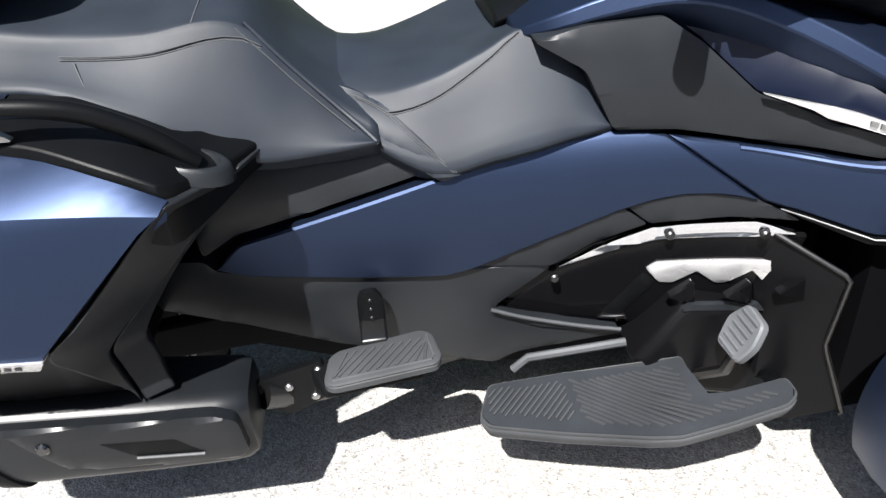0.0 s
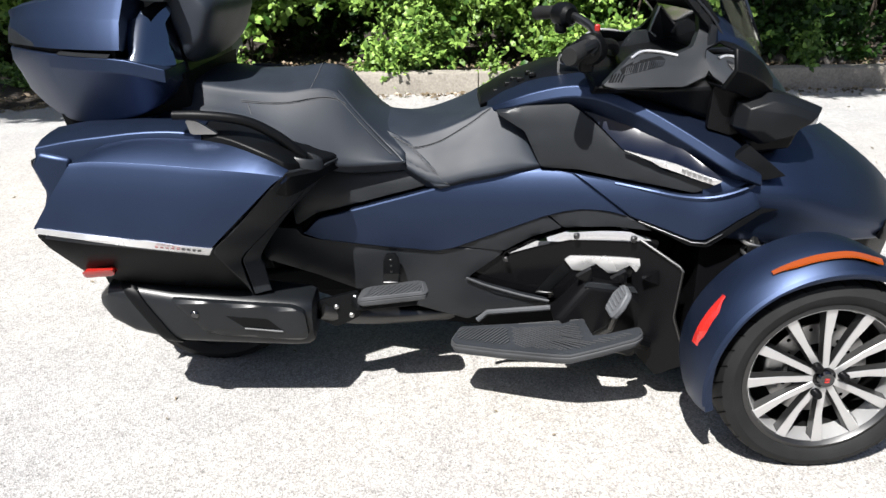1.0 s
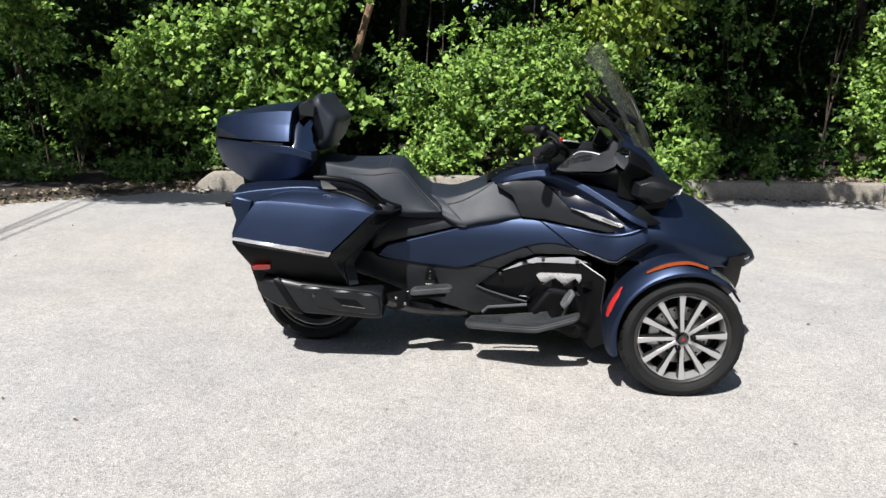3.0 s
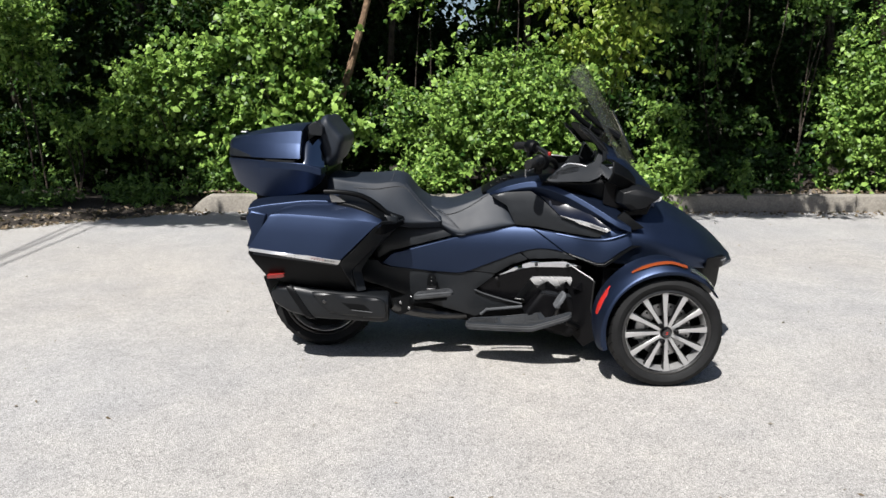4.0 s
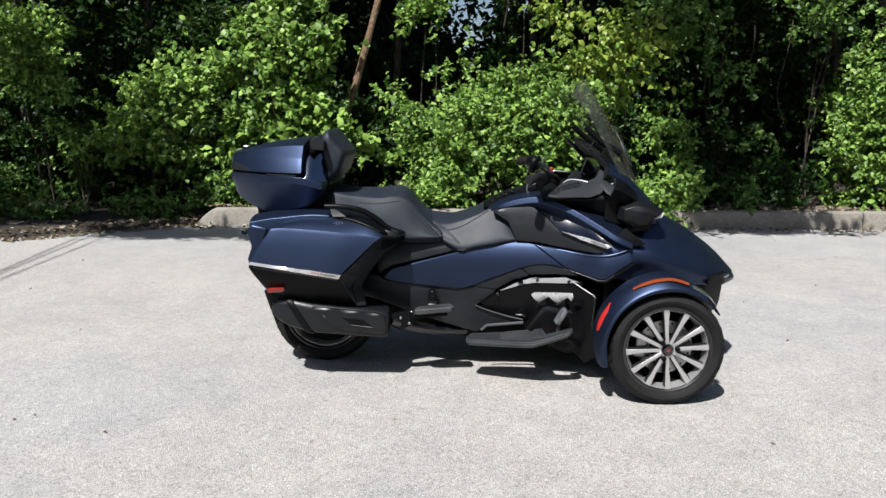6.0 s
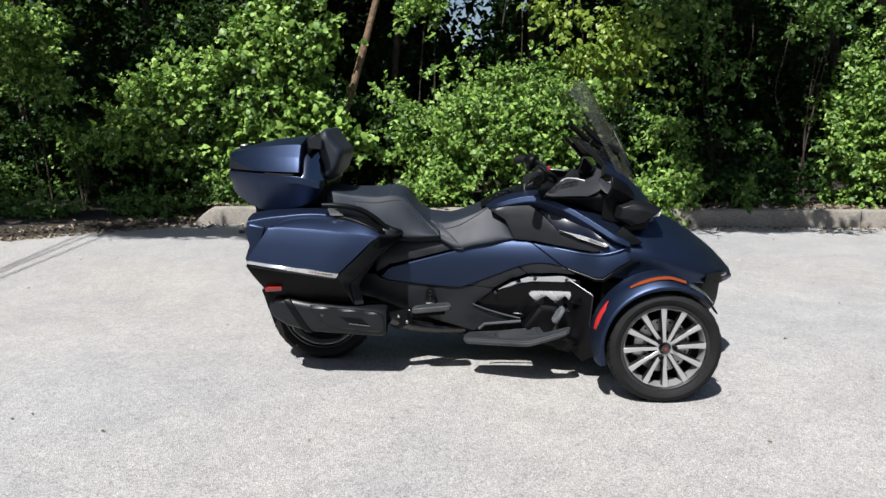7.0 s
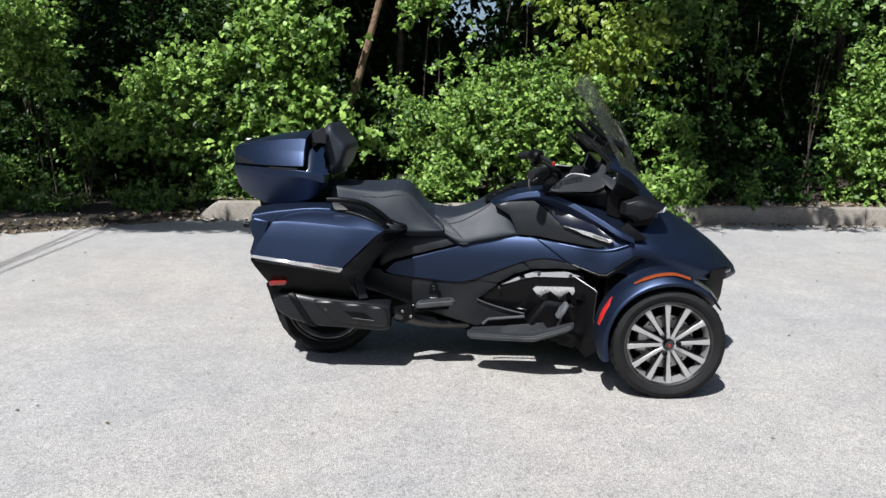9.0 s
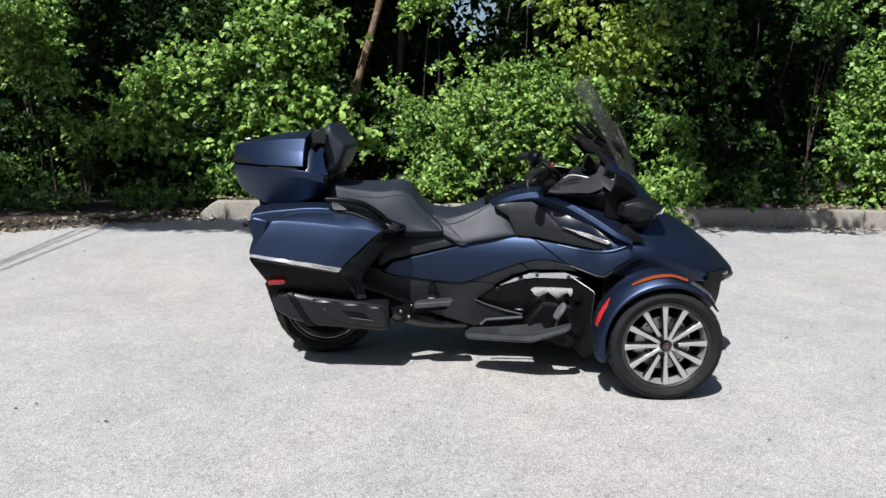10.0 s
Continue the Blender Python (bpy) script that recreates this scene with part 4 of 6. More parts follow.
trunk = part("trunk_base", loft([(x, [(0, zb), (wb, zb), (trunk_half(x) * 0.90, zb + (zt - zb) * 0.45), (trunk_half(x), zt - 0.035), (trunk_half(x) * 0.995, zt), (0, zt)]) for x, zb, wb, zt in (
    (-1.425, 1.045, 0.06, 1.092), (-1.395, 0.985, 0.12, 1.094), (-1.34, 0.945, 0.17, 1.096), (-1.27, 0.912, 0.22, 1.096), (-1.20, 0.893, 0.26, 1.094), (-1.08, 0.898, 0.30, 1.090), (-0.97, 0.925, 0.33, 1.085),
    (-0.90, 0.965, 0.33, 1.066), (-0.868, 1.01, 0.33, 1.056))], 3), BLUE, trike, "satin dark blue lower trunk shell", sharp=35, bevel=0.006, segments=3)
part("trunk_seal", loft([(x, [(0, 1.080), (trunk_half(x) - 0.014, 1.080), (trunk_half(x) - 0.014, 1.112), (0, 1.112)]) for x in (-1.41, -1.38, -1.30, -1.20, -1.08, -0.99)]), DARK, trike)
lid_rows = [(-1.420, 1.150, 1.172), (-1.400, 1.172, 1.203), (-1.36, 1.176, 1.216), (-1.285, 1.181, 1.237), (-1.20, 1.184, 1.255), (-1.126, 1.186, 1.268), (-1.05, 1.187, 1.277), (-0.995, 1.187, 1.281), (-0.972, 1.186, 1.280)]
lid = part("trunk_lid", loft([(x, [(0, 1.106), (trunk_half(x) - 0.02, 1.106), (trunk_half(x), 1.109), (trunk_half(x) - 0.027, zr - 0.010), (trunk_half(x) - 0.036, zr), (trunk_half(x) * 0.80, zr + (zc - zr) * 0.62),
                              (trunk_half(x) * 0.45, zr + (zc - zr) * 0.93), (0, zc)]) for x, zr, zc in lid_rows], 3), BLUE, trike, "satin dark blue trunk lid", sharp=28)
pair("trunk_lamp", plate([(-1.425, 1.108), (-1.412, 1.152), (-1.36, 1.146), (-1.26, 1.120), (-1.25, 1.110)], lambda x, z: -trunk_half(x) - 0.003 + 0.40 * max(0.0, z - 1.109), 0.012, 0.004, 0.02, 0.002), GREY, lid, "smoked lamp wedge")
part("rack_knob", box(-1.335, -1.305, -0.17, -0.13, 1.228, 1.238), SILVER, lid, bevel=0.003)
pair("trunk_latch", plate([(-1.17, 1.093), (-1.16, 1.102), (-1.00, 1.098), (-1.01, 1.088)], lambda x, z: -trunk_half(x) - 0.001, 0.012, 0.003, 0.03, 0.002), GREY, trunk)
pair("trunk_trim", plate([(-0.974, 1.166), (-0.940, 1.200), (-0.908, 1.224), (-0.870, 1.218), (-0.890, 1.164), (-0.858, 1.058), (-0.958, 1.063)], lambda x, z: -trunk_half(x) + 0.9 * max(0.0, x + 0.93) + 0.75 * (z - 1.06) + 0.7 * (z - 1.125)**2 + 0.6 * (x + 0.93)**2, 0.06, 0.006, 0.02,
                         0.003), CHROME, trike, "mirror-bright trunk corner trim")
part("trunk_support", loft([(-1.25, [(0, 0.80), (0.20, 0.80), (0.24, 0.91), (0, 0.91)]), (-0.98, [(0, 0.80), (0.28, 0.80), (0.32, 0.94), (0, 0.94)]), (-0.86, [(0, 0.85), (0.26, 0.85), (0.28, 1.03), (0, 1.03)])]), DARK, trike)

# side bags


def bag(x, z):
    """The outer face of a side bag."""
    y = -0.565 + 0.08 * max(0.0, x + 0.75)
    return y + (0.6 * (0.62 - z) if z < 0.62 else 0.2 * (z - 0.62))


body_out = [(-1.232, 0.640), (-1.222, 0.668), (-1.115, 0.832), (-1.055, 0.838), (-0.640, 0.796), (-0.560, 0.790), (-0.605, 0.752), (-0.660, 0.697), (-0.768, 0.590), (-0.740, 0.500),
            (-0.708, 0.416), (-0.946, 0.445), (-1.077, 0.466), (-1.160, 0.508)]
pair("bag_body", plate(body_out, lambda x, z: bag(x, z) + 0.022, 0.26, 0.006, 0.04, 0.006), BLACK, trike, "black lower side bag shell")
lid_shape = [
    ([(-1.226, 0.668), (-1.13, 0.655), (-0.948, 0.636), (-0.85, 0.621), (-0.80, 0.613), (-0.763, 0.606)], 0.0),
    ([(-1.172, 0.750), (-1.08, 0.748), (-0.93, 0.735), (-0.80, 0.720), (-0.72, 0.708), (-0.668, 0.698)], -0.003),
    ([(-1.124, 0.820), (-1.06, 0.823), (-0.91, 0.814), (-0.76, 0.798), (-0.66, 0.785), (-0.592, 0.770)], 0.0),
    ([(-1.114, 0.834), (-1.05, 0.838), (-0.90, 0.829), (-0.75, 0.815), (-0.64, 0.802), (-0.562, 0.790)], 0.003),
    ([(-1.085, 0.850), (-1.01, 0.862), (-0.88, 0.859), (-0.74, 0.845), (-0.63, 0.824), (-0.556, 0.797)], 0.048),
    ([(-1.055, 0.862), (-0.97, 0.877), (-0.86, 0.877), (-0.71, 0.860), (-0.61, 0.831), (-0.550, 0.800)], 0.096),
    ([(-1.055, 0.830), (-0.97, 0.850), (-0.86, 0.850), (-0.71, 0.830), (-0.62, 0.800), (-0.558, 0.772)], 0.100),
    ([(-1.18, 0.70), (-1.08, 0.70), (-0.94, 0.70), (-0.82, 0.68), (-0.77, 0.67), (-0.73, 0.67)], 0.070)]
rings = []
for row, inward in lid_shape:
    ks = list(range(6))
    fine = [(glide(k / 3, ks, [p[0] for p in row]), glide(k / 3, ks, [p[1] for p in row])) for k in range(16)]
    rings.append([(x, bag(x, min(z, 0.835)) + inward * ease(x, [-0.80, -0.58], [1.0, 0.25]), z) for x, z in fine])
pair("bag_lid", skin(rings), BLUE, trike, "satin dark blue side bag lid", sharp=60, bevel=0.009, segments=3)
strips = pair("bag_strip", plate([(-1.222, 0.658), (-1.214, 0.671), (-0.949, 0.634), (-0.93, 0.634), (-0.758, 0.606), (-0.774, 0.582), (-0.964, 0.618)], lambda x, z: bag(x, z) - 0.008, 0.02, 0.003, 0.04, 0.003), SILVER, trike, "bright silver bag strip")
for k in range(9):
    x0 = -0.905 + 0.0135 * k
    z0 = 0.622 - 0.165 * (x0 + 0.905)
    pair("strip_mark", plate([(x0, z0), (x0 + 0.008, z0 - 0.001), (x0 + 0.0075, z0 - 0.007), (x0 - 0.0005, z0 - 0.006)], lambda x, z: bag(x, z) - 0.0105, 0.002, 0, 0.05, 0.001), REDMARK if k < 5 else GUNMETAL, strips)
pair("bag_bead", plate([(-1.205, 0.637), (-1.203, 0.644), (-0.964, 0.610), (-0.780, 0.577), (-0.786, 0.570), (-0.966, 0.602)], lambda x, z: bag(x, z) + 0.010, 0.016, 0.002, 0.05, 0.003), EDGE, trike, "grey bead under the bag strip")
pair("bag_reflector", plate([(-1.150, 0.521), (-1.060, 0.528), (-1.064, 0.503), (-1.151, 0.495)], lambda x, z: bag(x, z) - 0.004, 0.03, 0.01, 0.03, 0.004), RED, trike, "red side reflector")

# front of the bag: an outer facet, then a sunken band that turns in towards the seat
outer = [(-0.553, 0.797), (-0.598, 0.757), (-0.653, 0.700), (-0.708, 0.645), (-0.763, 0.592), (-0.750, 0.540), (-0.736, 0.500), (-0.720, 0.460), (-0.703, 0.418)]
inset = [(-0.475, -0.360, 0.778), (-0.515, -0.375, 0.735), (-0.570, -0.400, 0.672), (-0.625, -0.420, 0.620), (-0.677, -0.436, 0.572), (-0.715, -0.450, 0.530), (-0.712, -0.450, 0.495), (-0.703, -0.450, 0.455), (-0.694, -0.450, 0.413)]
inner = [(-0.442, -0.290, 0.780), (-0.485, -0.310, 0.735), (-0.548, -0.330, 0.675), (-0.592, -0.345, 0.630), (-0.635, -0.368, 0.578), (-0.672, -0.392, 0.520), (-0.665, -0.398, 0.490), (-0.655, -0.410, 0.450), (-0.645, -0.420, 0.416)]


def along(points, n=4):
    return [tuple(v) for v in smooth_path(points, n)]


rim = along([(x, bag(x, z) + 0.010, z) for x, z in outer])
fold = along(inset)
back = along(inner)
pair("bag_front", skin([[o, i, (i[0] - 0.01, i[1] + 0.03, i[2]), (o[0] - 0.02, o[1] + 0.06, o[2])] for o, i in zip(rim, fold)]), GREY, trike, "charcoal front facet of the bag", sharp=30, bevel=0.004)
pair("bag_front_band", skin([[(i[0] + 0.002, i[1] + 0.008, i[2]), b, (b[0] - 0.03, b[1] + 0.07, b[2]), (i[0] - 0.01, i[1] + 0.05, i[2])] for i, b in zip(fold, back)]), GREY, trike, "sunken charcoal band along the bag front", sharp=30, bevel=0.004)


def lid_edge(x, z):
    return bag(x, min(z, 0.835)) + 0.088 * ease(x, [-0.80, -0.58], [1.0, 0.25]) + 1.8 * max(0.0, x + 0.556)


edge = [(-1.25, 0.850), (-1.15, 0.868), (-1.055, 0.879), (-0.97, 0.888), (-0.88, 0.890), (-0.79, 0.882), (-0.71, 0.871), (-0.62, 0.842), (-0.548, 0.808), (-0.50, 0.792), (-0.445, 0.786)]
edge = [tuple(glide(k / 4, list(range(11)), [p[c] for p in edge]) for c in (0, 1)) for k in range(41)]
rows = []
for push, rise in ((0.006, -0.10), (0.006, -0.012), (0.010, 0.004), (0.050, 0.018), (0.10, 0.026), (0.16, 0.030), (0.17, -0.10)):
    rows.append([(x, min(-0.22, max(lid_edge(x, z), ease(x, [-0.72, -0.60], [-0.47, -0.53])) + push * ease(x, [-0.56, -0.44], [1.0, 0.45])), z + rise * ease(x, [-0.6, -0.44], [1.0, 0.40])) for x, z in edge])
pair("tail_shoulder", skin([row[:21] for row in rows]), BLUE, trike, "satin dark blue tail shoulder between trunk and bag", sharp=40, bevel=0.004)
pair("rear_deck", skin([row[20:] for row in rows]), BLACK, trike, "black moulded deck round the grab rail", sharp=40, bevel=0.004)
part("deck_middle", loft([(-1.27, [(0, 0.74), (0.26, 0.74), (0.28, 0.85), (0, 0.87)]), (-1.0, [(0, 0.74), (0.32, 0.74), (0.33, 0.90), (0, 0.91)]), (-0.84, [(0, 0.74), (0.30, 0.74), (0.32, 0.90), (0, 0.91)])]), BLACK, trike)
pair("tail_cover", stack([(-0.44, [(-1.150, 0.825), (-1.235, 0.845), (-1.262, 0.807), (-1.237, 0.73), (-1.265, 0.65), (-1.20, 0.66)]),
                          (-0.20, [(-1.150, 0.845), (-1.285, 0.855), (-1.290, 0.807), (-1.262, 0.73), (-1.285, 0.65), (-1.20, 0.62)])]), BLUE, trike, "blue tail side cover", bevel=0.01)
part("tail_lamp", box(-1.30, -1.27, -0.22, 0.22, 0.74, 0.80), RED, trike, "red tail lamp", bevel=0.006)
pair("rear_marker", box(-1.318, -1.28, -0.34, -0.30, 0.775, 0.80), BLACK, trike, bevel=0.006)
pair("grab_rail", tube(smooth_path([(-0.850, -0.450, 0.943), (-0.78, -0.452, 0.942), (-0.70, -0.440, 0.931), (-0.645, -0.424, 0.911), (-0.595, -0.410, 0.878), (-0.558, -0.399, 0.845), (-0.526, -0.388, 0.808)]),
                       [0.0125 + 0.0030 * j / 36 for j in range(37)], 14), BLACK, trike, "black passenger grab rail")
pair("rail_foot", plate([(-0.826, 0.928), (-0.795, 0.924), (-0.742, 0.888), (-0.815, 0.888)], flat(-0.440), 0.012, 0.008, 0.05, 0.003), STEEL, trike, "silver rail foot")
pair("rail_socket", skin([[(-0.530 + r * 1.25 * math.cos(a), -0.390 + r * math.sin(a), 0.806 + h - 0.30 * r * math.cos(a)) for a in (2 * math.pi * k / 24 for k in range(24))] for r, h in ((0.046, -0.015), (0.044, 0.006), (0.039, 0.011), (0.033, 0.010), (0.028, -0.004))]), GREY, trike, "moulded socket of the grab rail", sharp=50)

part("mud_flap", plate([(-1.232, 0.450), (-1.08, 0.450), (-1.135, 0.303), (-1.168, 0.252), (-1.196, 0.337)], flat(-0.25), 0.03, 0.006, 0.05, 0.003), BLACK, trike)

# muffler
mring = []
MUFFLER_ROWS = [(x + 0.08 * (zc - 0.37), zc - 0.010, yc, hz * 1.14, hy * 1.05) for x, zc, yc, hz, hy in ((-1.150, 0.405, -0.40, 0.018, 0.03), (-1.115, 0.403, -0.40, 0.050, 0.055), (-1.05, 0.385, -0.395, 0.068, 0.07), (-0.93, 0.357, -0.39, 0.073, 0.078), (-0.70, 0.336, -0.385, 0.069, 0.078), (-0.58, 0.322, -0.38, 0.066, 0.074), (-0.545, 0.320, -0.378, 0.064, 0.072), (-0.528, 0.320, -0.376, 0.057, 0.064), (-0.524, 0.320, -0.374, 0.046, 0.052))]
for x, zc, yc, hz, hy in MUFFLER_ROWS:
    mring.append([(x, yc + hy * math.copysign(abs(math.cos(a))**0.42, math.cos(a)), zc + hz * math.copysign(abs(math.sin(a))**0.55, math.sin(a)) + 0.10 * hy * (1 + math.cos(a))) for a in (2 * math.pi * k / 40 for k in range(40))])
muffler = part("muffler", skin(mring), MUFFLER, trike, "satin dark grey exhaust muffler", sharp=32)


def muffler_ring(x0, lean, grow, n=36):
    """A ring round the muffler, leaning forwards towards its foot."""
    cols = list(zip(*MUFFLER_ROWS))
    out = []
    for k in range(n):
        a = 2 * math.pi * k / n
        x = x0
        for _ in range(4):
            zc, yc, hz, hy = (glide(x, cols[0], c) for c in cols[1:])
            z = zc + (hz + grow) * math.copysign(abs(math.sin(a))**0.55, math.sin(a)) + 0.10 * hy * (1 + math.cos(a))
            x = x0 - lean * (z - 0.37)
        out.append((x, yc + (hy + grow) * math.copysign(abs(math.cos(a))**0.42, math.cos(a)), z))
    return out


part("muffler_strap", skin([muffler_ring(x0, 0.62, g) for x0, g in ((-1.020, -0.004), (-1.018, 0.0045), (-1.012, 0.006), (-0.986, 0.006), (-0.980, 0.0045), (-0.978, -0.004))]), BLACK, muffler, "black muffler strap", sharp=40)
def shield_skin(x, z):
    mid = 0.352 - 0.11 * (x + 0.72)
    return -0.481 + 0.03 * max(0.0, x + 0.75) + 9.0 * max(0.0, abs(z - mid) - 0.030)**2


part("muffler_shield", plate([(-0.930, 0.420), (-0.70, 0.396), (-0.585, 0.383), (-0.548, 0.366), (-0.540, 0.288), (-0.565, 0.272), (-0.80, 0.296), (-0.840, 0.312)], shield_skin, 0.025, 0.012, 0.015, 0.004), MUFFLER, muffler,
     "raised heat shield of the muffler", sharp=25)
# slot drawn by colour: black for its shade, pale bar for its lit edge
part("slot_shade", plate([(-0.775, 0.366), (-0.655, 0.352), (-0.612, 0.312), (-0.722, 0.326)], lambda x, z: shield_skin(x, z) - 0.0022, 0.006, 0.004, 0.03, 0.002), BLACK, muffler, "black plate painting the shade of a slot in the heat shield")
part("slot_lit_edge", tube([(x, shield_skin(x, z) - 0.003, z) for x, z in ((-0.612, 0.311), (-0.66, 0.317), (-0.722, 0.325))], 0.0030, 6), EDGE, muffler)
part("bolt", disc((-0.862, -0.476, 0.372), (0, -1, 0), 0.012, 0.012), GLOSS, muffler)
part("exhaust_pipe", tube(smooth_path([(-0.52, -0.36, 0.32), (-0.42, -0.30, 0.27), (-0.25, -0.20, 0.22), (0.0, -0.12, 0.2)]), 0.028, 12), GUNMETAL, trike)

# passenger footboard and bracket
brackets = pair("footboard_bracket", plate([(-0.530, 0.348), (-0.402, 0.380), (-0.395, 0.30), (-0.474, 0.259), (-0.521, 0.285)], flat(-0.36), 0.015, 0.014, 0.05, 0.002), BLACK, trike)
for bx, bz in ((-0.470, 0.331), (-0.425, 0.302), (-0.412, 0.362)):
    pair("bolt", disc((bx, -0.359, bz), (0, -1, 0), 0.008, 0.008), STEEL, brackets)
holders = pair("footboard_plate", plate([(-0.327, 0.453), (-0.318, 0.472), (-0.290, 0.474), (-0.278, 0.452), (-0.277, 0.36), (-0.330, 0.36)], flat(-0.292), 0.012, 0.008, 0.05, 0.002), BLACK, trike)
for k in range(4):
    pair("adjust_hole", disc((-0.303, -0.292, 0.455 - 0.02 * k), (0, -1, 0), 0.0035, 0.003, 8), GUNMETAL, holders)
pegs = []
for z, grow in ((-0.024, 0.006), (-0.018, 0.0), (-0.008, 0.0), (-0.006, 0.003), (-0.003, 0.0), (0.0, 0.005)):
    outline = rounded([(-0.372 + grow, -0.350 - grow), (-0.216 - grow, -0.336 - grow), (-0.197 - grow, -0.352), (-0.186 - grow, -0.420), (-0.196 - grow, -0.440 + grow), (-0.382 + grow, -0.446 + grow), (-0.398 + grow, -0.430), (-0.388 + grow, -0.365)], 0.012, 3)
    pegs.append([(x, y, 0.400 + z + 0.09 * (x + 0.3)) for x, y in outline])
footpads = pair("passenger_footboard", skin(pegs), TEXTURED, trike, "ribbed grey rubber passenger footboard", sharp=40)
for k in range(12):
    x0, x1 = -0.405 + 0.017 * k, -0.355 + 0.017 * k
    if k < 2:
        x0 = -0.380
    if x1 > -0.205:
        x1 = -0.205
    pair("rib", tube([(x0, -0.426, 0.4005 + 0.09 * (x0 + 0.3)), (x1, -0.364, 0.4005 + 0.09 * (x1 + 0.3))], 0.0028, 5), TEXTURED, footpads)
pair("rim_bead", tube([(x, y, 0.4005 + 0.09 * (x + 0.3)) for x, y in ((-0.382, -0.433), (-0.205, -0.428), (-0.200, -0.420), (-0.207, -0.358))], 0.0022, 5), EDGE, footpads)
pair("footboard_arm", stack([(-0.425, [(-0.40, 0.345), (-0.22, 0.362), (-0.22, 0.380), (-0.40, 0.366)]), (-0.345, [(-0.43, 0.318), (-0.22, 0.350), (-0.22, 0.380), (-0.43, 0.366)])]), DARK, trike, bevel=0.006)
pair("footboard_clamp", box(-0.327, -0.278, -0.352, -0.280, 0.384, 0.408), GUNMETAL, trike, bevel=0.004)

# rider footboard
boards = []
BOARD = rounded([(-0.093, -0.326), (0.067, -0.330), (0.291, -0.363), (0.288, -0.420), (0.290, -0.478), (0.334, -0.496), (0.425, -0.509), (0.424, -0.550), (0.402, -0.566), (0.305, -0.560), (0.226, -0.550), (0.173, -0.540), (0.022, -0.490), (-0.113, -0.437), (-0.124, -0.407)], 0.012, 3)


def board_top(x):
    return 0.238 + 0.06 * (x + 0.12) + 0.27 * max(0.0, x - 0.22)


def board_ring(z, g):
    return [(0.17 + (x - 0.17) * g, -0.45 + (y + 0.45) * (1 - 1.8 * (1 - g)), board_top(x) + z) for x, y in BOARD]


for z, g in ((-0.032, 0.93), (-0.026, 0.985), (-0.016, 1.0), (-0.0125, 0.998), (-0.0105, 0.986), (-0.0085, 0.986), (-0.0065, 0.996), (-0.002, 0.994), (0.0, 0.986), (-0.001, 0.980), (-0.031, 0.976)):
    boards.append(board_ring(z, g))
rider_boards = pair("rider_footboard", skin(boards), TEXTURED, trike, "ribbed grey rubber rider footboard", sharp=40)
edge_ring = board_ring(0.0, 0.979)


def board_span(x):
    hits = [a[1] + (b[1] - a[1]) * (x - a[0]) / (b[0] - a[0]) for a, b in zip(edge_ring, edge_ring[1:] + edge_ring[:1]) if (a[0] - x) * (b[0] - x) < 0]
    return min(hits), max(hits)


x_low, x_high = min(p[0] for p in edge_ring), max(p[0] for p in edge_ring)
strips = []
for k in range(61):
    x = x_low + 0.0005 + (x_high - x_low - 0.001) * k / 60
    near, far = board_span(x)
    strips.append([(x, near, board_top(x) - 0.01), (x, near, board_top(x) + 0.0005), (x, far, board_top(x) + 0.0005), (x, far, board_top(x) - 0.01)])
pair("foot_pad", skin(strips), PADS, rider_boards, "dark ribbed foot pad")


def in_board(x, y):
    near = ease(x, [-0.11, 0.02, 0.18, 0.23, 0.40], [-0.420, -0.468, -0.518, -0.528, -0.545])
    far = -0.346 - 0.08 * (x + 0.08) if x < 0.270 else -0.506 - 0.15 * (x - 0.29)
    return near < y < far


def board_ribs(start, step, count, lean, x_low, x_high):
    for k in range(count):
        run, runs = [], []
        for j in range(26):
            y = -0.330 - 0.0095 * j
            x = start + step * k + lean * (y + 0.345)
            if in_board(x, y) and x_low < x < x_high:
                run.append((x, y, board_top(x) + 0.0025))
            else:
                runs.append(run)
                run = []
        for run in runs + [run]:
            if len(run) > 2:
                pair("rib", tube([run[0], run[len(run) // 2], run[-1]], 0.0026, 4), TEXTURED, rider_boards)


board_ribs(-0.12, 0.0145, 24, 0.9, -0.105, 0.055)
board_ribs(-0.165, 0.0145, 46, -1.0, 0.062, 0.405)
pair("footboard_frame", tube([(0.40, -0.46, 0.262), (0.47, -0.41, 0.215), (0.50, -0.28, 0.16)], 0.02, 8), BLACK, trike)
pair("footboard_rail", tube([(-0.035, -0.305, 0.250), (-0.005, -0.308, 0.278), (0.19, -0.325, 0.300)], 0.009, 8), EDGE, trike)
pad = []
up, out = Vector((0.52, 0.0, 0.85)), Vector((-0.85, 0.0, 0.52))
for d, g in ((0.0, 0.94), (0.004, 1.0), (0.016, 1.0), (0.020, 0.93)):
    ring = rounded([(-0.040, -0.044), (0.034, -0.048), (0.052, 0.006), (0.030, 0.050), (-0.034, 0.046), (-0.050, 0.0)], 0.012, 3)
    pad.append([tuple(Vector((0.386, -0.420 + a * g, 0.357)) + up * b * g + out * d) for a, b in ring])
pedal = part("brake_pedal", skin(pad), PEDAL, trike, "grey rubber brake pedal")
for k in range(6):
    b = -0.036 + 0.0144 * k
    part("rib", tube([tuple(Vector((0.386, -0.420 - 0.028, 0.357)) + up * b + out * 0.021), tuple(Vector((0.386, -0.420 + 0.028, 0.357)) + up * b + out * 0.021)], 0.0028, 5), PEDAL, pedal)
part("pedal_arm", tube([(0.375, -0.42, 0.33), (0.36, -0.41, 0.27), (0.33, -0.36, 0.22)], 0.012, 8), GUNMETAL, trike)

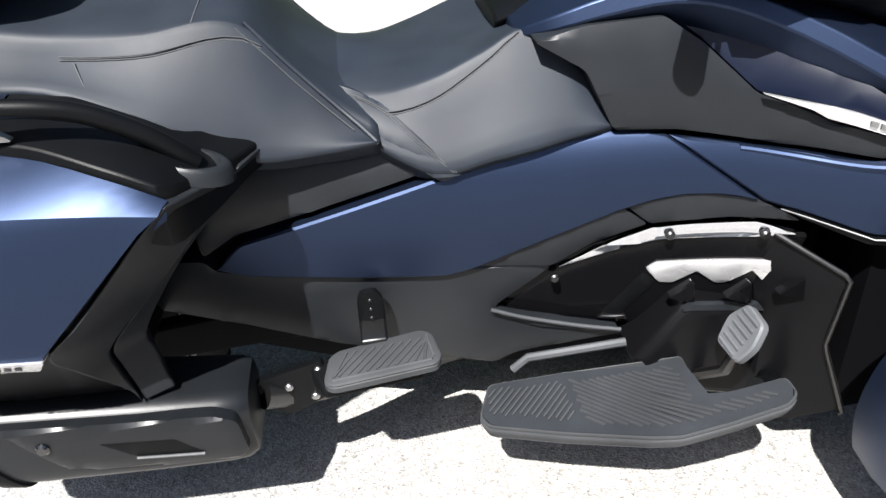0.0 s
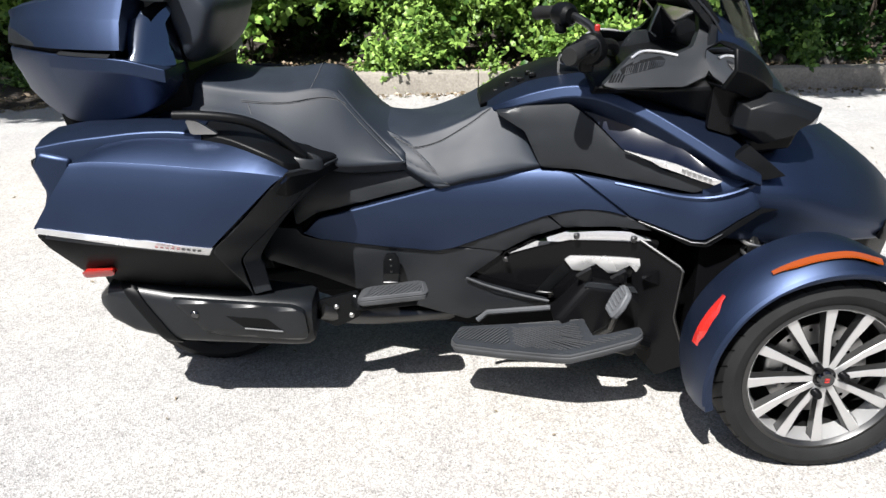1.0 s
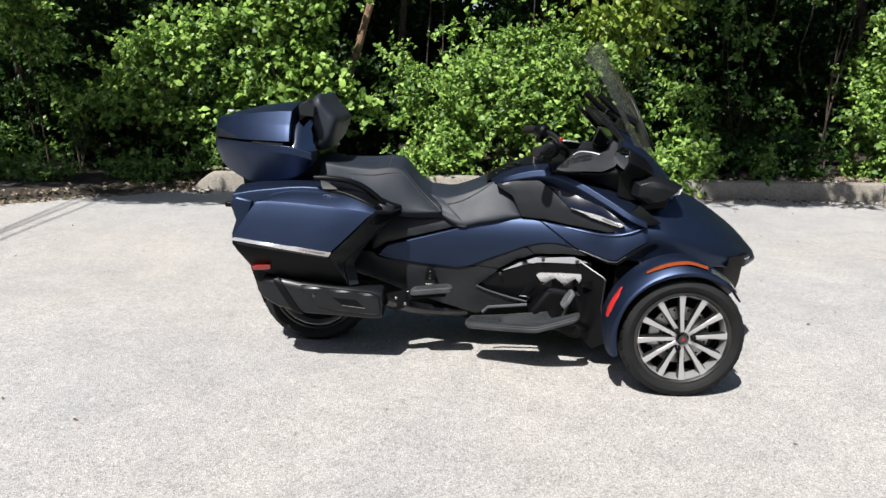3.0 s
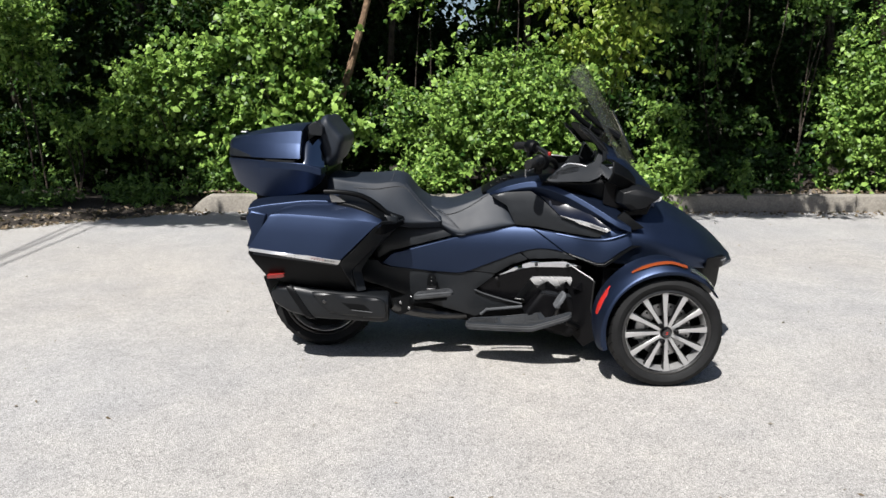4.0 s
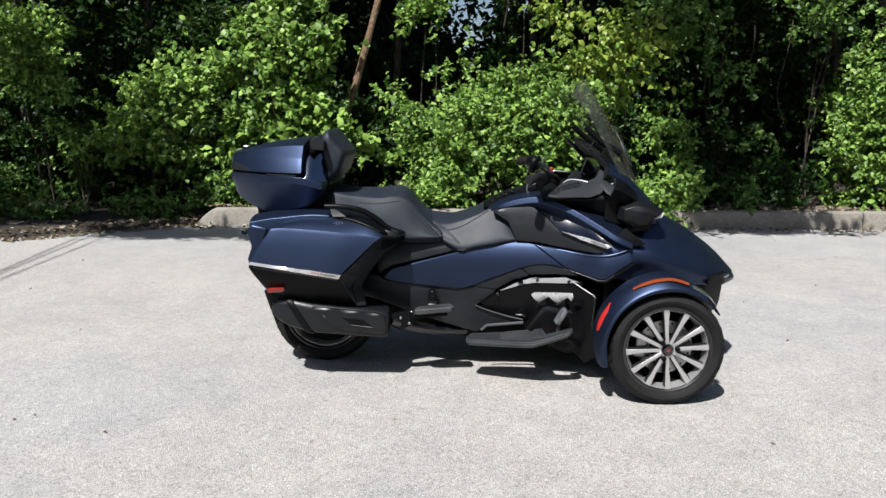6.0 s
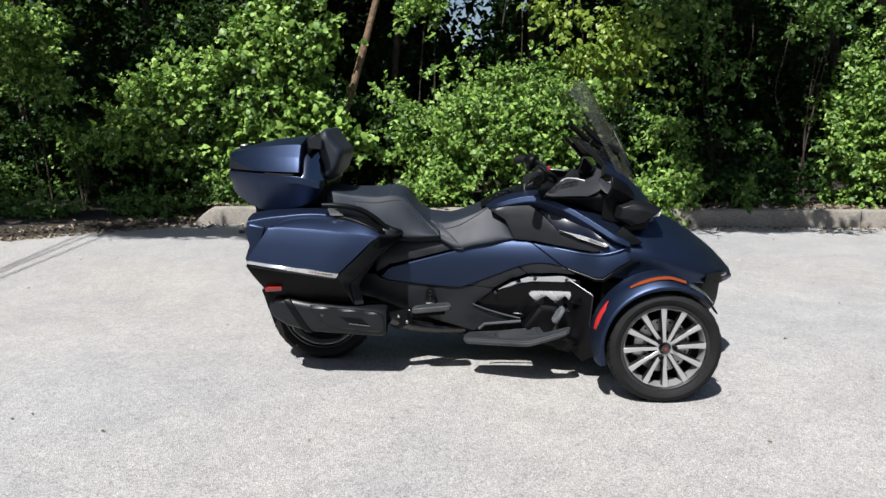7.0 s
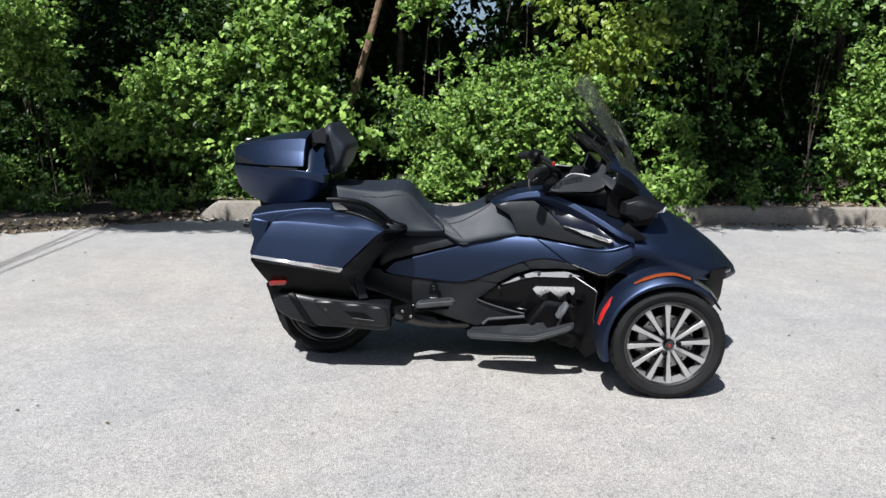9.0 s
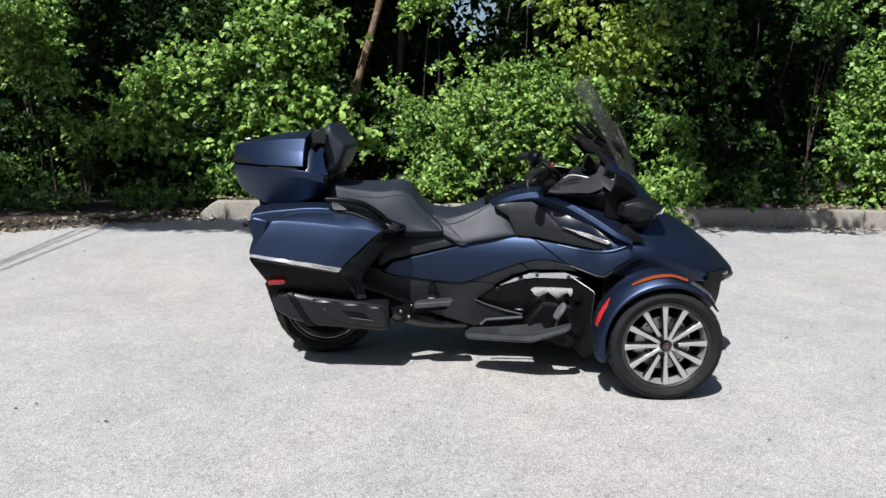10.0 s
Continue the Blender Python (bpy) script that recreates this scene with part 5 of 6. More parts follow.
# wheels


def wheel(name, centre, r, half, face, spokes, parent, label):
    cx, cy, cz = centre
    s = math.copysign(1, face) if face else 1
    hub = empty(name)
    hub.parent = parent
    hub["label"] = label
    rr = 0.765 * r
    tyre = [(rr, -half * 0.86), (rr + 0.010, -half * 0.98), ((rr + r) / 2, -half * 1.06), (r * 0.965, -half * 0.92), (r * 0.99, -half * 0.72), (r, -half * 0.3), (r, half * 0.3), (r * 0.99, half * 0.72), (r * 0.965, half * 0.92),
            ((rr + r) / 2, half * 1.06), (rr + 0.010, half * 0.98), (rr, half * 0.86)]
    part("tyre", lathe(tyre, centre, 96), RUBBER, hub, "black road tyre", sharp=40)
    for k in range(36):
        a = 2 * math.pi * k / 36
        for q in (-1, 1):
            groove = []
            for rad, off, turn in ((r * 0.962, half * 0.94, 0.0), (r * 0.992, half * 0.70, 0.05), (r * 1.0015, half * 0.34, 0.13)):
                groove.append((cx + rad * math.cos(a + turn), cy + q * off, cz + rad * math.sin(a + turn)))
            part("tread_groove", tube(groove, 0.0024, 4), TREAD, hub)
    part("rim", lathe([(rr * 1.012, -half * 0.90), (rr * 1.012, -half * 0.78), (rr * 0.955, -half * 0.74), (rr * 0.90, -half * 0.30), (rr * 0.90, half * 0.80), (rr * 1.012, half * 0.90), (rr * 0.965, half * 0.93), (rr * 0.86, half * 0.80),
                       (rr * 0.86, -half * 0.30), (rr * 0.93, -half * 0.80), (rr * 0.965, -half * 0.93)], centre, 96), GUNMETAL, hub, "gunmetal alloy rim", sharp=40)
    part("rim_barrel", lathe([(rr * 0.857, -half * 0.30), (rr * 0.926, -half * 0.79), (rr * 0.919, -half * 0.79), (rr * 0.850, -half * 0.30)], centre, 96), ALLOY, hub, "bright inner rim barrel", sharp=40)
    if not spokes:
        part("wheel_disc", lathe([(0.0, -half * 0.3), (rr * 0.9, -half * 0.4), (rr * 0.9, half * 0.4), (0.0, half * 0.3)], centre, 48), DARK, hub)
        return hub
    yo = cy + s * half * 0.86
    for k in range(spokes):
        a = radians(4 + 360 / spokes * k)
        ca, sa = math.cos(a), math.sin(a)

        def at(rad, off, y):
            return (cx + rad * ca - off * sa, y, cz + rad * sa + off * ca)
        w0, w1 = 0.0085, 0.0145
        face_ring = [at(0.03, -w0, yo - s * 0.004), at(rr * 0.55, -w0 * 1.1, yo - s * 0.010), at(rr * 0.935, -w1, yo - s * 0.004), at(rr * 0.935, w1, yo - s * 0.004), at(rr * 0.55, w0 * 1.1, yo - s * 0.010), at(0.03, w0, yo - s * 0.004)]
        mid_ring = [at(0.03, -w0 * 1.5, yo - s * 0.022), at(rr * 0.55, -w0 * 1.7, yo - s * 0.030), at(rr * 0.95, -w1 * 1.5, yo - s * 0.026), at(rr * 0.95, w1 * 1.5, yo - s * 0.026), at(rr * 0.55, w0 * 1.7, yo - s * 0.030), at(0.03, w0 * 1.5, yo - s * 0.022)]
        part("spoke", skin([face_ring, [(x, y - s * 0.004, z) for x, y, z in face_ring]]), ALLOY, hub, bevel=0.0012)
        part("spoke_side", skin([[(x, y - s * 0.0045, z) for x, y, z in face_ring], mid_ring]), GUNMETAL, hub)
    part("hub_plate", lathe([(0.0, 0.0), (0.045, 0.0), (0.05, -s * 0.02), (0.05, -s * 0.05), (0.0, -s * 0.05)], (cx, yo - s * 0.008, cz), 32), GUNMETAL, hub)
    part("centre_cap", lathe([(0.0, s * 0.010), (0.020, s * 0.010), (0.024, s * 0.004), (0.024, -s * 0.01), (0.0, -s * 0.01)], (cx, yo, cz), 32), GLOSS, hub, "black centre cap")
    for dz in (-0.004, 0.004):
        part("cap_mark", box(cx - 0.006, cx + 0.006, yo + s * 0.0095, yo + s * 0.0115, cz + dz - 0.002, cz + dz + 0.002), RED, hub)
    for k in range(3):
        a = radians(10 + 118 * k)
        part("wheel_nut", disc((cx + 0.046 * math.cos(a), yo - s * 0.004, cz + 0.046 * math.sin(a)), (0, s, 0), 0.0125, 0.024, 12), SHADOWED, hub)
    part("brake_disc", lathe([(0.075, -0.004), (0.135, -0.004), (0.135, 0.004), (0.075, 0.004)], (cx, yo - s * 0.060, cz), 48), STEEL, hub, "steel brake disc")
    for k in range(24):
        a = 2 * math.pi * k / 24
        rad = 0.092 + 0.028 * (k % 2)
        part("disc_hole", disc((cx + rad * math.cos(a), yo - s * 0.057, cz + rad * math.sin(a)), (0, s, 0), 0.0055, 0.002, 8), TREAD, hub)
    cal = [(cx - 0.150, cz - 0.05), (cx - 0.095, cz - 0.06), (cx - 0.085, cz + 0.05), (cx - 0.140, cz + 0.06)]
    part("brake_caliper", stack([(yo - s * 0.042, shrink(cal, 0.86)), (yo - s * 0.052, cal), (yo - s * 0.10, cal)]), STEEL, hub, bevel=0.006)
    # backing disc added to keep the inside of the wheel dark
    part("dark_backing", lathe([(0.0, 0.0), (0.190, -s * 0.006), (0.205, -s * 0.002), (0.205, -s * 0.008), (0.0, -s * 0.012)], (cx, yo - s * 0.135, cz), 48), DARK, hub)
    part("brake_hub", lathe([(0.0, 0.0), (0.08, 0.0), (0.08, -s * 0.06), (0.0, -s * 0.06)], (cx, yo - s * 0.07, cz), 32), DARK, hub)
    return hub


for s in (-1, 1):
    wheel("front_wheel", (0.857, 0.655 * s, 0.281), 0.281, 0.085, s, 12, trike, "front wheel with twelve machined spokes")
wheel("rear_wheel", (-0.925, 0.0, 0.303), 0.303, 0.115, 0, 0, trike, "wide black rear wheel")

# mudguards over the front wheels
FW = (0.857, 0.0, 0.281)


def guard_band(profile_rows, sides=40):
    """Bands whose section changes along the arc: rows of (angle, [(radius, y)...])."""
    rings = []
    for k in range(sides + 1):
        u = k / sides
        a = profile_rows[0][0] + (profile_rows[-1][0] - profile_rows[0][0]) * u
        i = max(j for j in range(len(profile_rows) - 1) if profile_rows[j][0] >= a or j == 0)
        (a0, p0), (a1, p1) = profile_rows[i], profile_rows[i + 1]
        w = min(1.0, max(0.0, (a - a0) / (a1 - a0)))
        w = w * w * (3 - 2 * w)
        rings.append([(FW[0] + (r0 + (r1 - r0) * w) * math.cos(radians(a)), y0 + (y1 - y0) * w, FW[2] + (r0 + (r1 - r0) * w) * math.sin(radians(a))) for (r0, y0), (r1, y1) in zip(p0, p1)])
    return skin(rings)


tail = [(0.300, -0.742), (0.322, -0.745), (0.334, -0.700), (0.338, -0.640), (0.330, -0.570), (0.318, -0.570), (0.322, -0.640), (0.318, -0.700), (0.300, -0.730)]
crest = [(0.296, -0.752), (0.312, -0.762), (0.336, -0.742), (0.366, -0.690), (0.368, -0.600), (0.352, -0.590), (0.350, -0.680), (0.322, -0.730), (0.296, -0.740)]
front = [(0.298, -0.742), (0.308, -0.748), (0.322, -0.728), (0.336, -0.680), (0.338, -0.620), (0.322, -0.610), (0.320, -0.670), (0.308, -0.720), (0.298, -0.732)]
tip = [(0.302, -0.700), (0.306, -0.702), (0.308, -0.690), (0.310, -0.670), (0.310, -0.650), (0.302, -0.650), (0.302, -0.670), (0.300, -0.685), (0.300, -0.695)]
guards = pair("mudguard", guard_band([(196, tail), (150, [((a[0] + b[0]) / 2 + 0.006, (a[1] + b[1]) / 2) for a, b in zip(tail, crest)]), (98, crest), (62, front), (34, tip)]), BLUE, trike, "satin dark blue front mudguard", sharp=38)
ridge = [(0.310, -0.766), (0.3165, -0.7665), (0.324, -0.760), (0.318, -0.752), (0.310, -0.756)]
pair("mudguard_rim", guard_band([(192, [(r + 0.004, y + 0.014) for r, y in ridge]), (150, [(r - 0.001, y + 0.006) for r, y in ridge]), (98, ridge), (58, [(r - 0.004, y + 0.012) for r, y in ridge])]), BLUE, trike, sharp=30)
amber = [(0.348, -0.736), (0.352, -0.7345), (0.3595, -0.7205), (0.352, -0.712), (0.345, -0.726)]
pair("side_marker", guard_band([(121, [(0.350, -0.724), (0.353, -0.722), (0.356, -0.715), (0.352, -0.712), (0.349, -0.718)]), (110, amber), (92, amber), (76, [(r - 0.012, y + 0.001) for r, y in amber])], 20), AMBER, guards, "amber side marker lamp")
redp = [(0.345, -0.704), (0.3520, -0.697), (0.3575, -0.674), (0.350, -0.668), (0.342, -0.692)]
pair("rear_reflector", guard_band([(166, [(r - 0.006, y + 0.006) for r, y in redp]), (158, redp), (150, redp), (141, [(0.356, -0.690), (0.359, -0.688), (0.360, -0.680), (0.356, -0.678), (0.354, -0.684)])], 16), RED, guards, "red side reflector")
clear = [(0.320, -0.738), (0.326, -0.734), (0.334, -0.708), (0.328, -0.700), (0.316, -0.726)]
pair("position_lamp", guard_band([(72, [(r + 0.006, y - 0.004) for r, y in clear]), (60, clear), (44, [(0.312, -0.715), (0.315, -0.713), (0.322, -0.690), (0.318, -0.686), (0.310, -0.710)])], 14), SMOKED, guards, "smoked clear position lamp")

# front suspension
for zz, xx in ((0.22, 0.80), (0.22, 0.93), (0.38, 0.82), (0.38, 0.91)):
    pair("wishbone", tube([(xx, -0.19, zz + 0.04), (0.86, -0.57, zz)], 0.013, 8), DARK, trike)
pair("steering_link", tube([(0.78, -0.18, 0.30), (0.76, -0.57, 0.29)], 0.009, 8), GUNMETAL, trike)
shocks = pair("shock_absorber", tube([(0.735, -0.425, 0.60), (0.800, -0.500, 0.25)], 0.018, 10), GUNMETAL, trike)
coil = [(0.738 + 0.055 * u + 0.032 * math.cos(2 * math.pi * 8 * u), -0.428 - 0.062 * u + 0.032 * math.sin(2 * math.pi * 8 * u), 0.58 - 0.29 * u) for u in (k / 98 for k in range(99))]
pair("spring", tube(coil, 0.0055, 6), STEEL, shocks)
pair("inner_wheel_arch", stack([(-0.26, [(0.52, 0.16), (0.60, 0.56), (1.06, 0.53), (1.12, 0.40), (0.95, 0.42), (0.70, 0.42), (0.60, 0.14)]), (-0.20, [(0.52, 0.16), (0.60, 0.56), (1.06, 0.53), (1.12, 0.40), (0.95, 0.42), (0.70, 0.42), (0.60, 0.14)])]), DARK,
     trike)
part("swing_arm", stack([(-0.17, [(-0.98, 0.27), (-0.90, 0.35), (-0.40, 0.40), (-0.35, 0.30)]), (-0.13, [(-0.98, 0.27), (-0.90, 0.35), (-0.40, 0.40), (-0.35, 0.30)])]), DARK, trike, bevel=0.01)
part("rear_mudguard", lathe([(0.325, -0.13), (0.335, -0.13), (0.335, 0.13), (0.325, 0.13)], (-0.925, 0, 0.303), 32, 25, 140), BLACK, trike)

# ---------------- ground and kerb ----------------
def sheet(name, xs, ys, height, material, label, category):
    bm = bmesh.new()
    rows = [[bm.verts.new((x, y, height(x, y))) for x in xs] for y in ys]
    for a, b in zip(rows, rows[1:]):
        for i in range(len(xs) - 1):
            bm.faces.new((a[i], a[i + 1], b[i + 1], b[i]))
    return tagged(link_mesh(name, bm, material, sharp=180), label, category, kind="structure")


def steps(*runs):
    out = []
    for lo, hi, n in runs:
        out += [lo + (hi - lo) * k / n for k in range(n)]
    return out + [runs[-1][1]]


sheet("ground", steps((-400, -20, 6), (-20, 20, 20), (20, 400, 6)), steps((-400, -20, 6), (-20, 20, 20), (20, 400, 6)), lambda x, y: 0.0, ROAD,
      "pale weathered asphalt lot with fine gravel grain", "asphalt")


def soil_edge(x):
    return ease(x, [-14, -8, -5.2, -4.2, -3.4, 40], [1.2, 2.6, 4.0, 4.75, 5.22, 5.30])


bm = bmesh.new()
rows = []
for j in range(26):
    row = []
    for i in range(181):
        x = -30 + 60 * i / 180
        d = 20.0 * (j / 25)**2.2
        e = soil_edge(x) + 0.10 * noise.noise((x * 1.7, 3.1, 0.4)) * (1 if x < -3.3 else 0)
        h = 0.004 + (0.14 if x > -3.2 else 0.05) * min(1.0, d / 0.25) + 0.05 * noise.noise((x * 1.3, d * 1.5, 1.0)) * min(1.0, d / 0.3) + 0.03 * d
        row.append(bm.verts.new((x, e + d, h if j else -0.02)))
    rows.append(row)
for a, b in zip(rows, rows[1:]):
    for i in range(180):
        bm.faces.new((a[i], a[i + 1], b[i + 1], b[i]))
tagged(link_mesh("soil_bank", bm, SOIL, sharp=180), "dark soil bank with leaf litter behind the kerb", "soil", kind="structure")

kerb = tagged(empty("kerb"), "weathered grey concrete kerb with a broken end", "kerb", kind="structure")
rng = random.Random(4)


def kerb_stone(x0, x1, drop=0.0):
    rings = []
    n = 28
    for k in range(n + 1):
        u = k / n
        x = x0 + (x1 - x0) * u
        top = 0.215 - drop * max(0.0, 1 - u * 5.5)**1.3 + 0.006 * noise.noise((x * 3, 0.3, 2.0))
        front = 5.19 + 0.006 * noise.noise((x * 2.5, 7.3, 1.0))
        rings.append([(x, front - 0.01, -0.05), (x, front, top - 0.03), (x, front + 0.008, top - 0.010), (x, front + 0.03, top), (x, front + 0.15, top + 0.004), (x, front + 0.16, -0.05)])
    return skin(rings)


x0 = -3.5
for k, length in enumerate((1.35, 2.4, 2.4, 2.4, 2.4, 2.4)):
    part("kerb_stone", kerb_stone(x0, x0 + length - 0.012, 0.19 if k == 0 else 0.0), CONCRETE, kerb)
    x0 += length

# ---------------- plants ----------------
def leaf_mesh(points, ways, sizes, seed, broad=0.5, full=False, turn=0.5):
    """Folded leaves that turn their faces to the light: four corners and two faces each, or six and four where they are seen closer."""
    g = np.random.default_rng(seed)
    n = len(points)
    ups = g.normal(size=(n, 3)) * turn + np.array([-0.15, -0.55, 0.75])
    w = ways / np.linalg.norm(ways, axis=1, keepdims=True)
    s = np.cross(w, ups)
    s /= np.linalg.norm(s, axis=1, keepdims=True) + 1e-9
    up = np.cross(s, w)
    L = sizes[:, None]

    def at(along, across, lift):
        return points + w * L * along + s * L * broad * across + up * L * lift
    if full:
        rows = [at(0, 0, 0), at(0.30, 0.48, 0.09), at(0.68, 0.38, 0.05), at(1.0, 0, -0.13), at(0.68, -0.38, 0.05), at(0.30, -0.48, 0.09)]
        tri = np.array([0, 1, 5, 1, 2, 5, 2, 4, 5, 2, 3, 4])
    else:
        rows = [at(0, 0, 0), at(0.45, 0.5, 0.10), at(1.0, 0, -0.12), at(0.45, -0.5, 0.10)]
        tri = np.array([0, 1, 2, 0, 2, 3])
    verts = np.stack(rows, axis=1).reshape(-1, 3)
    k = np.arange(n)[:, None] * len(rows)
    return verts, (k + tri).reshape(-1, 3)


def foliage(name, verts, faces, material, parent=None, label=""):
    me = bpy.data.meshes.new(name)
    me.vertices.add(len(verts))
    me.vertices.foreach_set("co", verts.astype(np.float32).ravel())
    me.loops.add(len(faces) * 3)
    me.loops.foreach_set("vertex_index", faces.astype(np.int32).ravel())
    me.polygons.add(len(faces))
    me.polygons.foreach_set("loop_start", np.arange(0, len(faces) * 3, 3, dtype=np.int32))
    me.update(calc_edges=True)
    me.materials.append(material)
    ob = new(name, me)
    if parent:
        ob.parent = parent
    if label:
        ob["label"] = label
    return ob


def crown_points(centre, radii, sprays, per, leaf, seed, hollow=0.5, droop=0.0, lump=0.4, lobes=15, gap=-0.9):
    """Leaves along short shoots, which point outwards from several uneven lobes of a crown; gap: how much of it stays open."""
    g = np.random.default_rng(seed)
    rad = np.array(radii)
    at = g.normal(size=(lobes, 3))
    at /= np.linalg.norm(at, axis=1, keepdims=True)
    at *= (0.35 + 0.60 * g.random((lobes, 1)))
    at[0] = 0
    size = 0.17 + 0.22 * g.random(lobes)
    size[0] = 0.50
    pick = g.choice(lobes, sprays, p=size**2 / (size**2).sum())
    d = g.normal(size=(sprays, 3))
    d /= np.linalg.norm(d, axis=1, keepdims=True)
    off = seed * 7.7
    bumps = np.array([noise.noise((v[0] * 2.1 + off + k, v[1] * 2.1, v[2] * 2.1)) + 0.6 * noise.noise((v[0] * 4.7 + off, v[1] * 4.7 + k, v[2] * 4.7)) for v, k in zip(d, pick)])
    r = (hollow + (1 - hollow) * g.random(sprays)**0.6) * (1 + lump * bumps * 1.6) * np.where(g.random(sprays) < 0.16, 1.35, 1.0) * np.where(g.random(sprays) < 0.08, 1.4, 1.0)
    c = np.array(centre) + (at[pick] + d * (r * size[pick])[:, None]) * rad
    thick = np.array([noise.noise((v[0] * 2.6 + off, v[1] * 1.5, v[2] * 2.6)) + 0.7 * noise.noise((v[0] * 6.0 + off, v[1] * 4.0, v[2] * 6.0)) for v in c])
    keep = thick > gap
    c, d, sprays = c[keep], d[keep], int(keep.sum())
    c[:, 2] = np.maximum(c[:, 2], 0.05 + 0.1 * g.random(sprays))
    out = d * np.array([1, 1, 0.7]) + np.array([0, -0.35, 0.35 - 1.6 * droop]) + g.normal(size=(sprays, 3)) * 0.35
    out /= np.linalg.norm(out, axis=1, keepdims=True)
    along = np.tile(np.linspace(0, 1, per), sprays)[:, None]
    twig = leaf * (1.3 + 1.9 * g.random((sprays, 1)))
    o = np.repeat(out, per, axis=0)
    pts = np.repeat(c, per, axis=0) + o * along * np.repeat(twig, per, axis=0) + g.normal(size=(sprays * per, 3)) * leaf * 0.16
    ways = o * 0.55 + g.normal(size=(sprays * per, 3)) * 0.85 - np.array([0, 0, 0.15 + droop])
    sizes = leaf * (0.55 + 0.75 * g.random(sprays * per)) * np.repeat(0.75 + 0.5 * g.random(sprays), per)
    return c, pts, ways, sizes


def bush(name, label, category, centre, radii, sprays, per, leaf, material, seed, stems=4, broad=0.6, full=True, **more):
    thing = tagged(empty(name), label, category, "roadside bushes")
    c, pts, ways, sizes = crown_points(centre, radii, sprays, per, leaf, seed, **more)
    foliage("crown", *leaf_mesh(pts, ways, sizes, seed + 1, broad, full), material, thing)
    g = random.Random(seed)
    for k in range(stems):
        e = c[g.randrange(len(c))]
        b = Vector((centre[0] + g.uniform(-0.3, 0.3) * radii[0], centre[1] + 0.2, 0.02))
        m = b.lerp(Vector(e), 0.5) + Vector((g.uniform(-0.12, 0.12), 0.1, 0.08))
        part("stem", tube(smooth_path([b, m, Vector(e)], 5), [0.014 - 0.010 * j / 10 for j in range(11)], 6), BARK, thing)
    return thing


VINES = "climbing vine with broad light leaves"
bush("bush", "dense bright green leafy bush behind the kerb", "bush", (0.42, 6.05, 1.10), (1.55, 0.80, 1.22), 3400, 10, 0.072, LEAF, 11, lump=0.85, lobes=30, gap=-0.12)
bush("bush", "tall " + VINES, "vine", (-2.45, 6.1, 2.25), (0.85, 0.45, 1.00), 1050, 9, 0.092, LEAF, 24, lump=0.9, broad=0.75, gap=-0.08)
bush("bush", "bright green shrub with broad vine leaves", "bush", (-3.75, 5.9, 1.72), (0.68, 0.42, 0.66), 760, 9, 0.076, LEAF, 12, lump=0.9, broad=0.7, gap=-0.10)
bush("bush", "broad-leaved creeper reaching out sideways", "vine", (-4.40, 5.9, 1.12), (0.85, 0.38, 0.50), 560, 9, 0.080, LEAF, 23, stems=2, lump=0.9, broad=0.75, gap=-0.06)
bush("bush", VINES, "vine", (-2.20, 6.0, 1.05), (0.85, 0.40, 0.60), 560, 9, 0.095, LEAF, 25, lump=0.7, broad=0.8, gap=-0.12)
bush("bush", VINES, "vine", (-3.15, 6.1, 0.85), (0.55, 0.36, 0.45), 330, 9, 0.085, LEAF, 26, lump=0.8, broad=0.75, gap=-0.1)
bush("bush", "shrub behind the asphalt edge, leaves coloured for half shade", "bush", (-5.1, 6.2, 0.85), (1.15, 0.35, 0.70), 480, 8, 0.075, LEAF_MID, 45, stems=2, lump=0.9, gap=0.0)
bush("bush", "shrub behind the kerb end, leaves coloured for half shade", "bush", (-3.5, 6.1, 0.50), (0.80, 0.30, 0.42), 260, 8, 0.075, LEAF_MID, 46, stems=1, lump=0.9, gap=-0.05)
bush("bush", "overhanging leafy branch of a shrub", "bush", (-5.95, 5.8, 2.10), (0.80, 0.50, 0.62), 900, 9, 0.070, LEAF, 14, stems=2, lump=0.9, gap=-0.15)
bush("bush", "thin twigs with a few light leaves", "bush", (-5.25, 5.7, 1.10), (0.45, 0.22, 0.28), 90, 8, 0.065, LEAF, 43, stems=5, lump=0.9, gap=-0.1)
bush("bush", "drooping vine with yellow-green young leaves", "vine", (1.75, 5.9, 2.45), (0.75, 0.32, 0.75), 480, 8, 0.090, LEAF_YELLOW, 15, droop=0.5, lump=0.8, broad=0.55, gap=-0.12)
bush("bush", "mixed green creeper hanging over the kerb", "vine", (2.62, 5.9, 1.05), (0.50, 0.38, 1.00), 480, 9, 0.072, LEAF, 16, stems=1, droop=0.3, lump=0.9, gap=0.0)
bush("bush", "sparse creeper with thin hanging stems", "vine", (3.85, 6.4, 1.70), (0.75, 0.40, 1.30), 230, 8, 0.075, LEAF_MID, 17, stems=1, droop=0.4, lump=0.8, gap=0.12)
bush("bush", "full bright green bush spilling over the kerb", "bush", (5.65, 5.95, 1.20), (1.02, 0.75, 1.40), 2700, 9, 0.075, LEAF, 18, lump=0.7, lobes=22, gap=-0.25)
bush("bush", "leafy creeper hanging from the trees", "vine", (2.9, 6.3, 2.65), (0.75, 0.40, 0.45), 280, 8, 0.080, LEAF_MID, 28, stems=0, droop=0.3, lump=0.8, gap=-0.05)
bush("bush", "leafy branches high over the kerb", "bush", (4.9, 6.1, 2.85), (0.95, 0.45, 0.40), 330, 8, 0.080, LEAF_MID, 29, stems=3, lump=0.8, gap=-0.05)
